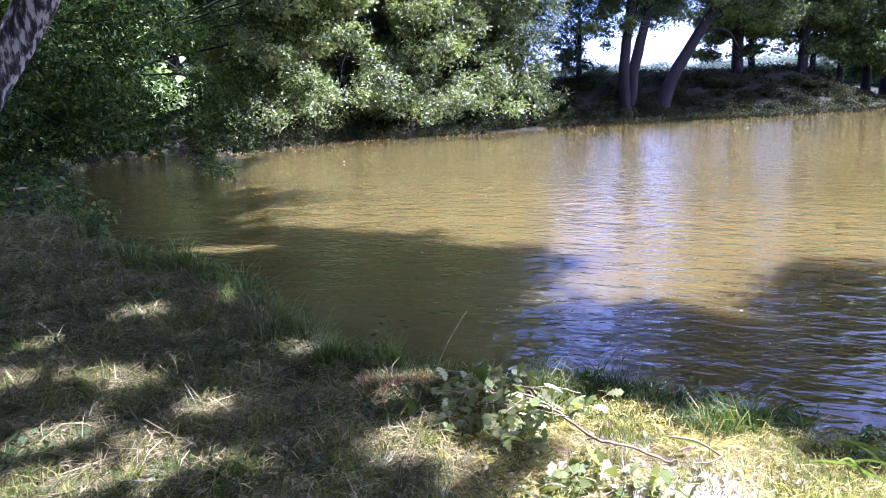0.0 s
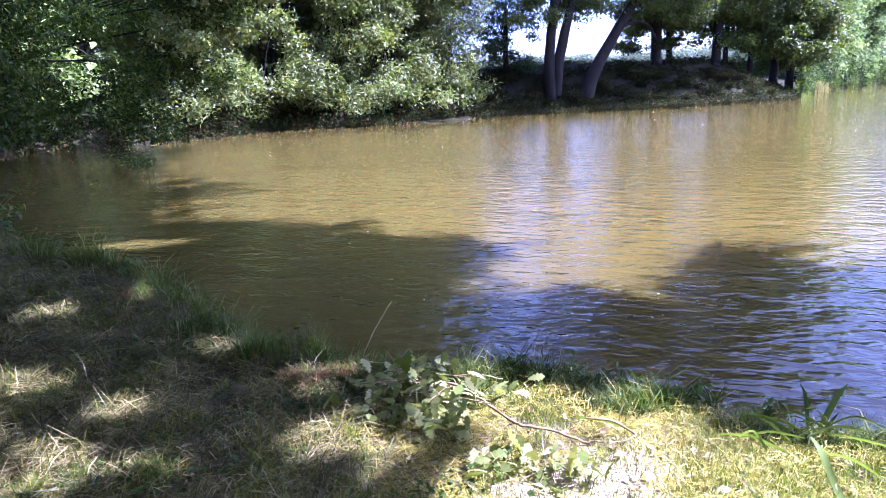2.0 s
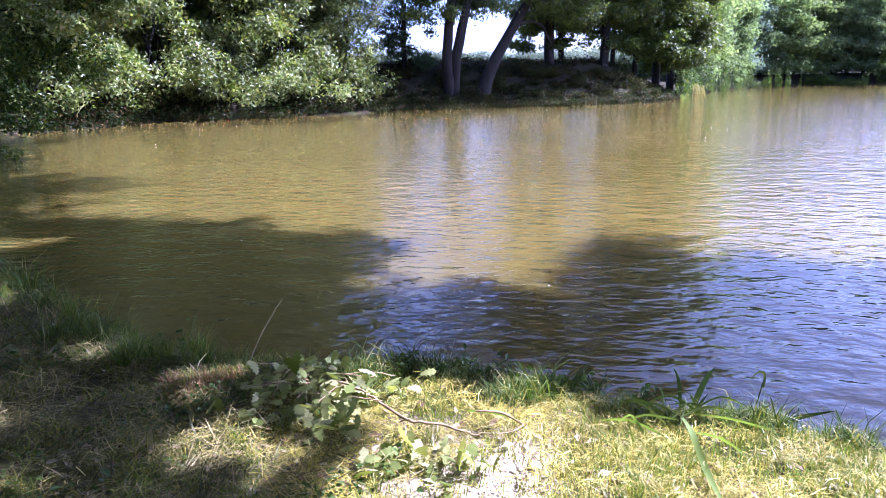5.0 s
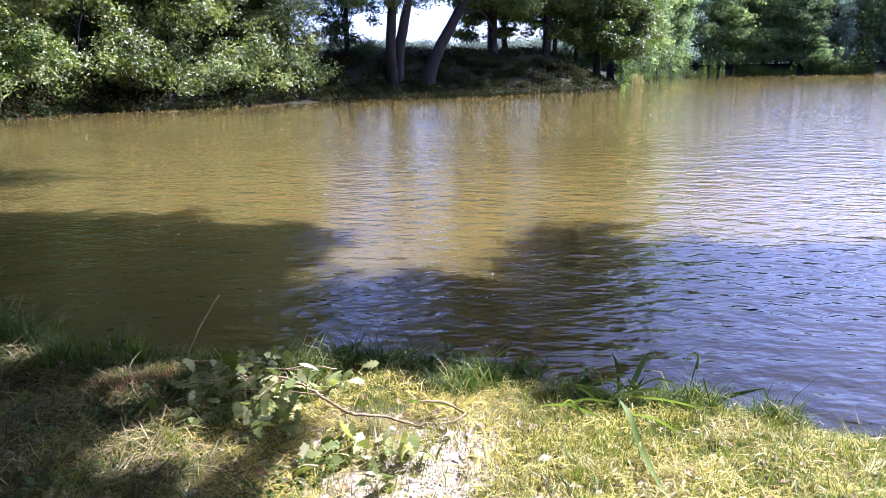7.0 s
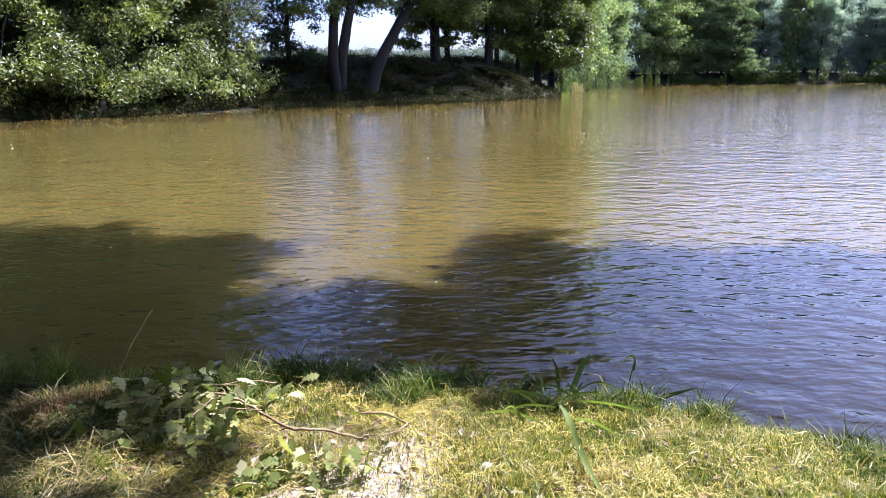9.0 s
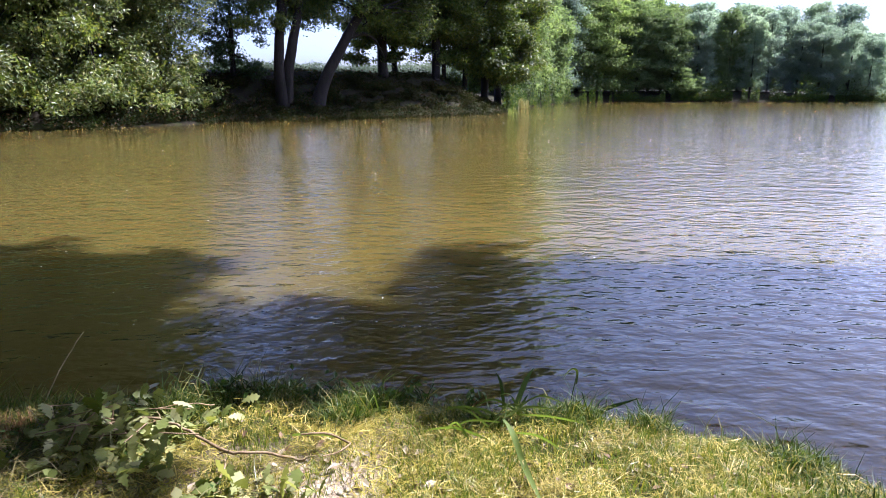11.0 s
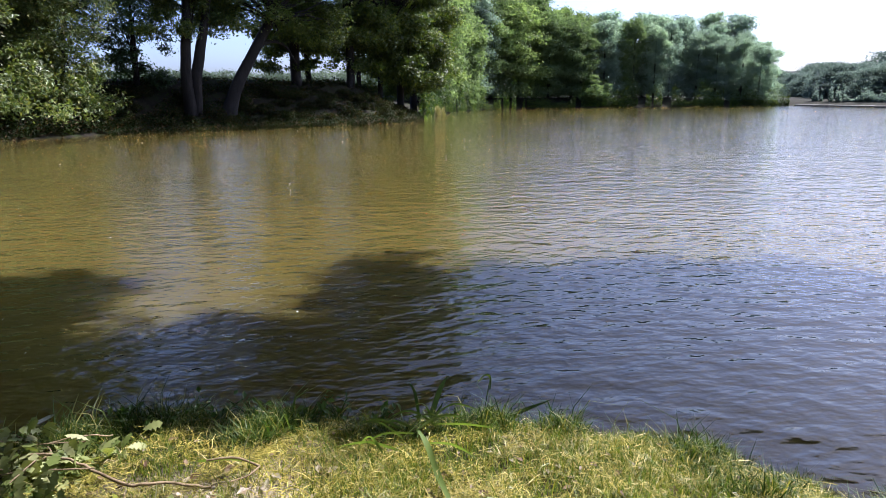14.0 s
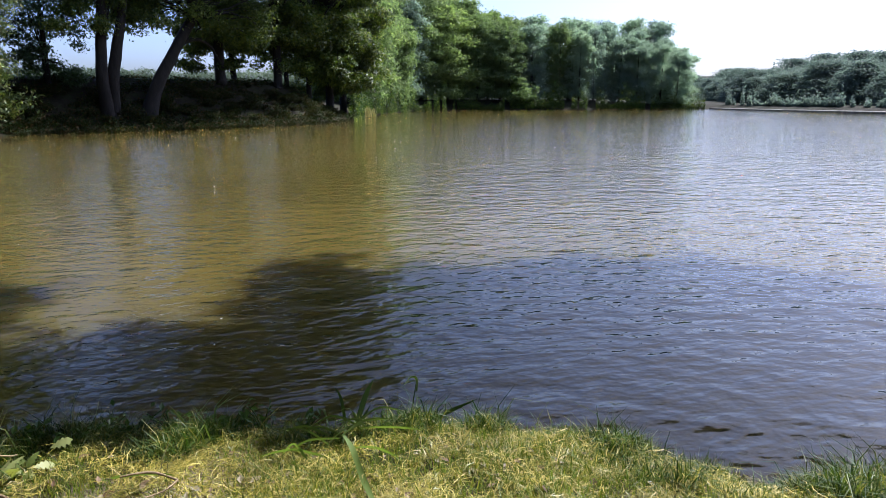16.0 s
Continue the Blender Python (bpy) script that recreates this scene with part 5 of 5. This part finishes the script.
def feather():
    ob = thing("feather", (0.47, 4.28, 0.004), "small white feather floating on the water", "feather")
    part("vane", blade_strip([(-0.05, 0, 0.002), (0, 0.01, 0.012), (0.05, 0, 0.03)], 0.012, FEATHER, "vane"), ob)


feather()


# bits of leaf and fluff afloat
n = 70
far, az = W.uniform(5, 42, n), np.radians(W.uniform(-12, 62, n))
x, y = far * np.sin(az), far * np.cos(az)
ok = shore_distance(x, y) < -0.4
pts = np.stack([x, y, np.full(n, 0.008)], -1)[ok]
bits = new("floating_bits", mesh_of("floating_bits", *leaves(pts, np.tile([0, 0, 4.0], (len(pts), 1)), 0.014 + 0.0014 * far[ok][:, None], W, 0.7, 0.0, 0.4), FEATHER))
tagged(bits, "small pale bits of leaf and fluff floating on the water", "flotsam", kind="stuff")


def drowned_bough():
    """A broken bough with its tip in the water."""
    ob = thing("drowned_bough", (-7.2, 20.2, 0.0), "broken leafy bough trailing in the water", "branch")
    for pts in ([(-1.2, 1.0, 1.2, 0.02), (-0.4, 0.3, 0.6, 0.016), (0.3, -0.4, 0.25, 0.012), (0.9, -1.0, -0.02, 0.006)], [(-0.2, 0.1, 0.55, 0.015), (0.3, 0.3, 0.4, 0.01), (0.8, 0.4, 0.1, 0.006)]):
        part("stem", mesh_of("stem", *tube([bend(pts, 10, 0.02)], 6), SHADED_BARK, True), ob)
    mid = np.array([(0.6, -0.7, 0.25), (0.9, -0.9, 0.12), (0.1, -0.2, 0.5), (0.6, 0.3, 0.25)])
    c = mid[W.integers(4, size=260)] + W.normal(0, 0.16, (260, 3)) * [1.3, 1, 0.6]
    c[:, 2] = np.abs(c[:, 2])
    part("foliage", mesh_of("foliage", *leaves(c, np.tile([0, 0, 1.0], (260, 1)), 0.13, W, 0.5), SHADE_LEAF), ob)


drowned_bough()
log = stem_thing("fallen_log", [(-9.6, 13.6, 0.05, 0.055), (-8.9, 14.0, 0.06, 0.05), (-8.2, 14.3, 0.05, 0.04)], TWIG, "pale barkless log lying by the water under trees", "log", 10)


def tuft(x, y, n, h, material, label):
    """A tussock: blades fanning from one root."""
    a, r = W.uniform(0, 6.28, n), np.abs(W.normal(0, 0.05, n))
    px, py = x + r * np.cos(a), y + r * np.sin(a)
    ob = thing("grass_tuft", (x, y, land_z(x, y)), label, "grass tuft", "tufts on the bank")
    v, f = blades(px, py, land(px, py), h * W.uniform(0.4, 1.15, n), W.uniform(0.0013, 0.0026, n), W.uniform(0.1, 0.9, n), W)
    part("foliage", mesh_of("foliage", v - np.array([x, y, land_z(x, y)]), f, material), ob)


for x, y, n, h in ((-0.36, 3.86, 160, 0.26), (-0.75, 4.2, 120, 0.18), (-1.3, 4.9, 140, 0.2), (-2.0, 5.9, 140, 0.22), (-3.0, 6.9, 160, 0.26), (-0.1, 2.72, 110, 0.10), (-1.2, 2.6, 130, 0.10), (0.42, 2.28, 70, 0.07), (1.35, 1.9, 110, 0.09), (0.75, 2.75, 80, 0.07)):
    tuft(x, y, n, h, GRASS, "tussock of half-dry grass on the bank")
for x, y, n, h in ((-0.16, 3.40, 170, 0.11), (-0.27, 3.37, 190, 0.13), (-0.38, 3.30, 170, 0.12), (-0.45, 3.46, 150, 0.13), (-1.95, 5.25, 120, 0.16)):
    tuft(x, y, n, h, RUSSET, "reddish-brown tussock of dead grass on the bank's rim")
for x, y, n, h in ((-0.30, 3.66, 190, 0.24), (-0.52, 3.78, 170, 0.2), (-0.72, 3.9, 160, 0.2), (-0.95, 4.15, 160, 0.2), (-1.15, 4.5, 150, 0.22), (-1.5, 5.1, 150, 0.22), (-1.75, 5.5, 150, 0.24), (-2.4, 6.3, 150, 0.26), (-2.7, 6.6, 150, 0.26), (-3.4, 7.3, 150, 0.3), (-4.0, 8.1, 150, 0.32)):
    tuft(x, y, n, h, FRINGE, "dark green tussock hanging over the bank's rim")
for x, y, n, h in ((2.3, 2.28, 170, 0.15), (2.55, 2.08, 170, 0.16), (2.78, 1.74, 170, 0.14), (2.92, 1.40, 150, 0.13), (3.02, 1.1, 120, 0.12), (2.0, 2.45, 130, 0.13), (1.75, 2.62, 150, 0.14)):
    tuft(x, y, n, h, GRASS, "sunlit yellow-green tussock at the water's edge")
# golden blades in place of a sunlit meadow beyond the point, and sunlit grass on its tip
n = 1400
x, y = W.normal(43.3, 0.45, n), W.normal(60.9, 0.5, n)
gold = new("meadow_patch", mesh_of("meadow_patch", *blades(x, y, np.maximum(land(x, y), 0), W.uniform(0.3, 1.2, n), W.uniform(0.02, 0.04, n), W.uniform(0.1, 0.5, n), W), GOLD))
tagged(gold, "golden blades standing in for a sunlit meadow beyond the point", "reeds", kind="stuff")
n = 2500
x, y = W.normal(33.4, 0.5, n), W.normal(49.6, 0.35, n)
spit = new("point_grass", mesh_of("point_grass", *blades(x, y, np.maximum(land(x, y), 0), W.uniform(0.15, 0.5, n), W.uniform(0.012, 0.03, n), W.uniform(0.1, 0.8, n), W), PALE_BLADE))
tagged(spit, "yellow-green grass in the sun on the point's tip", "grass", kind="stuff")
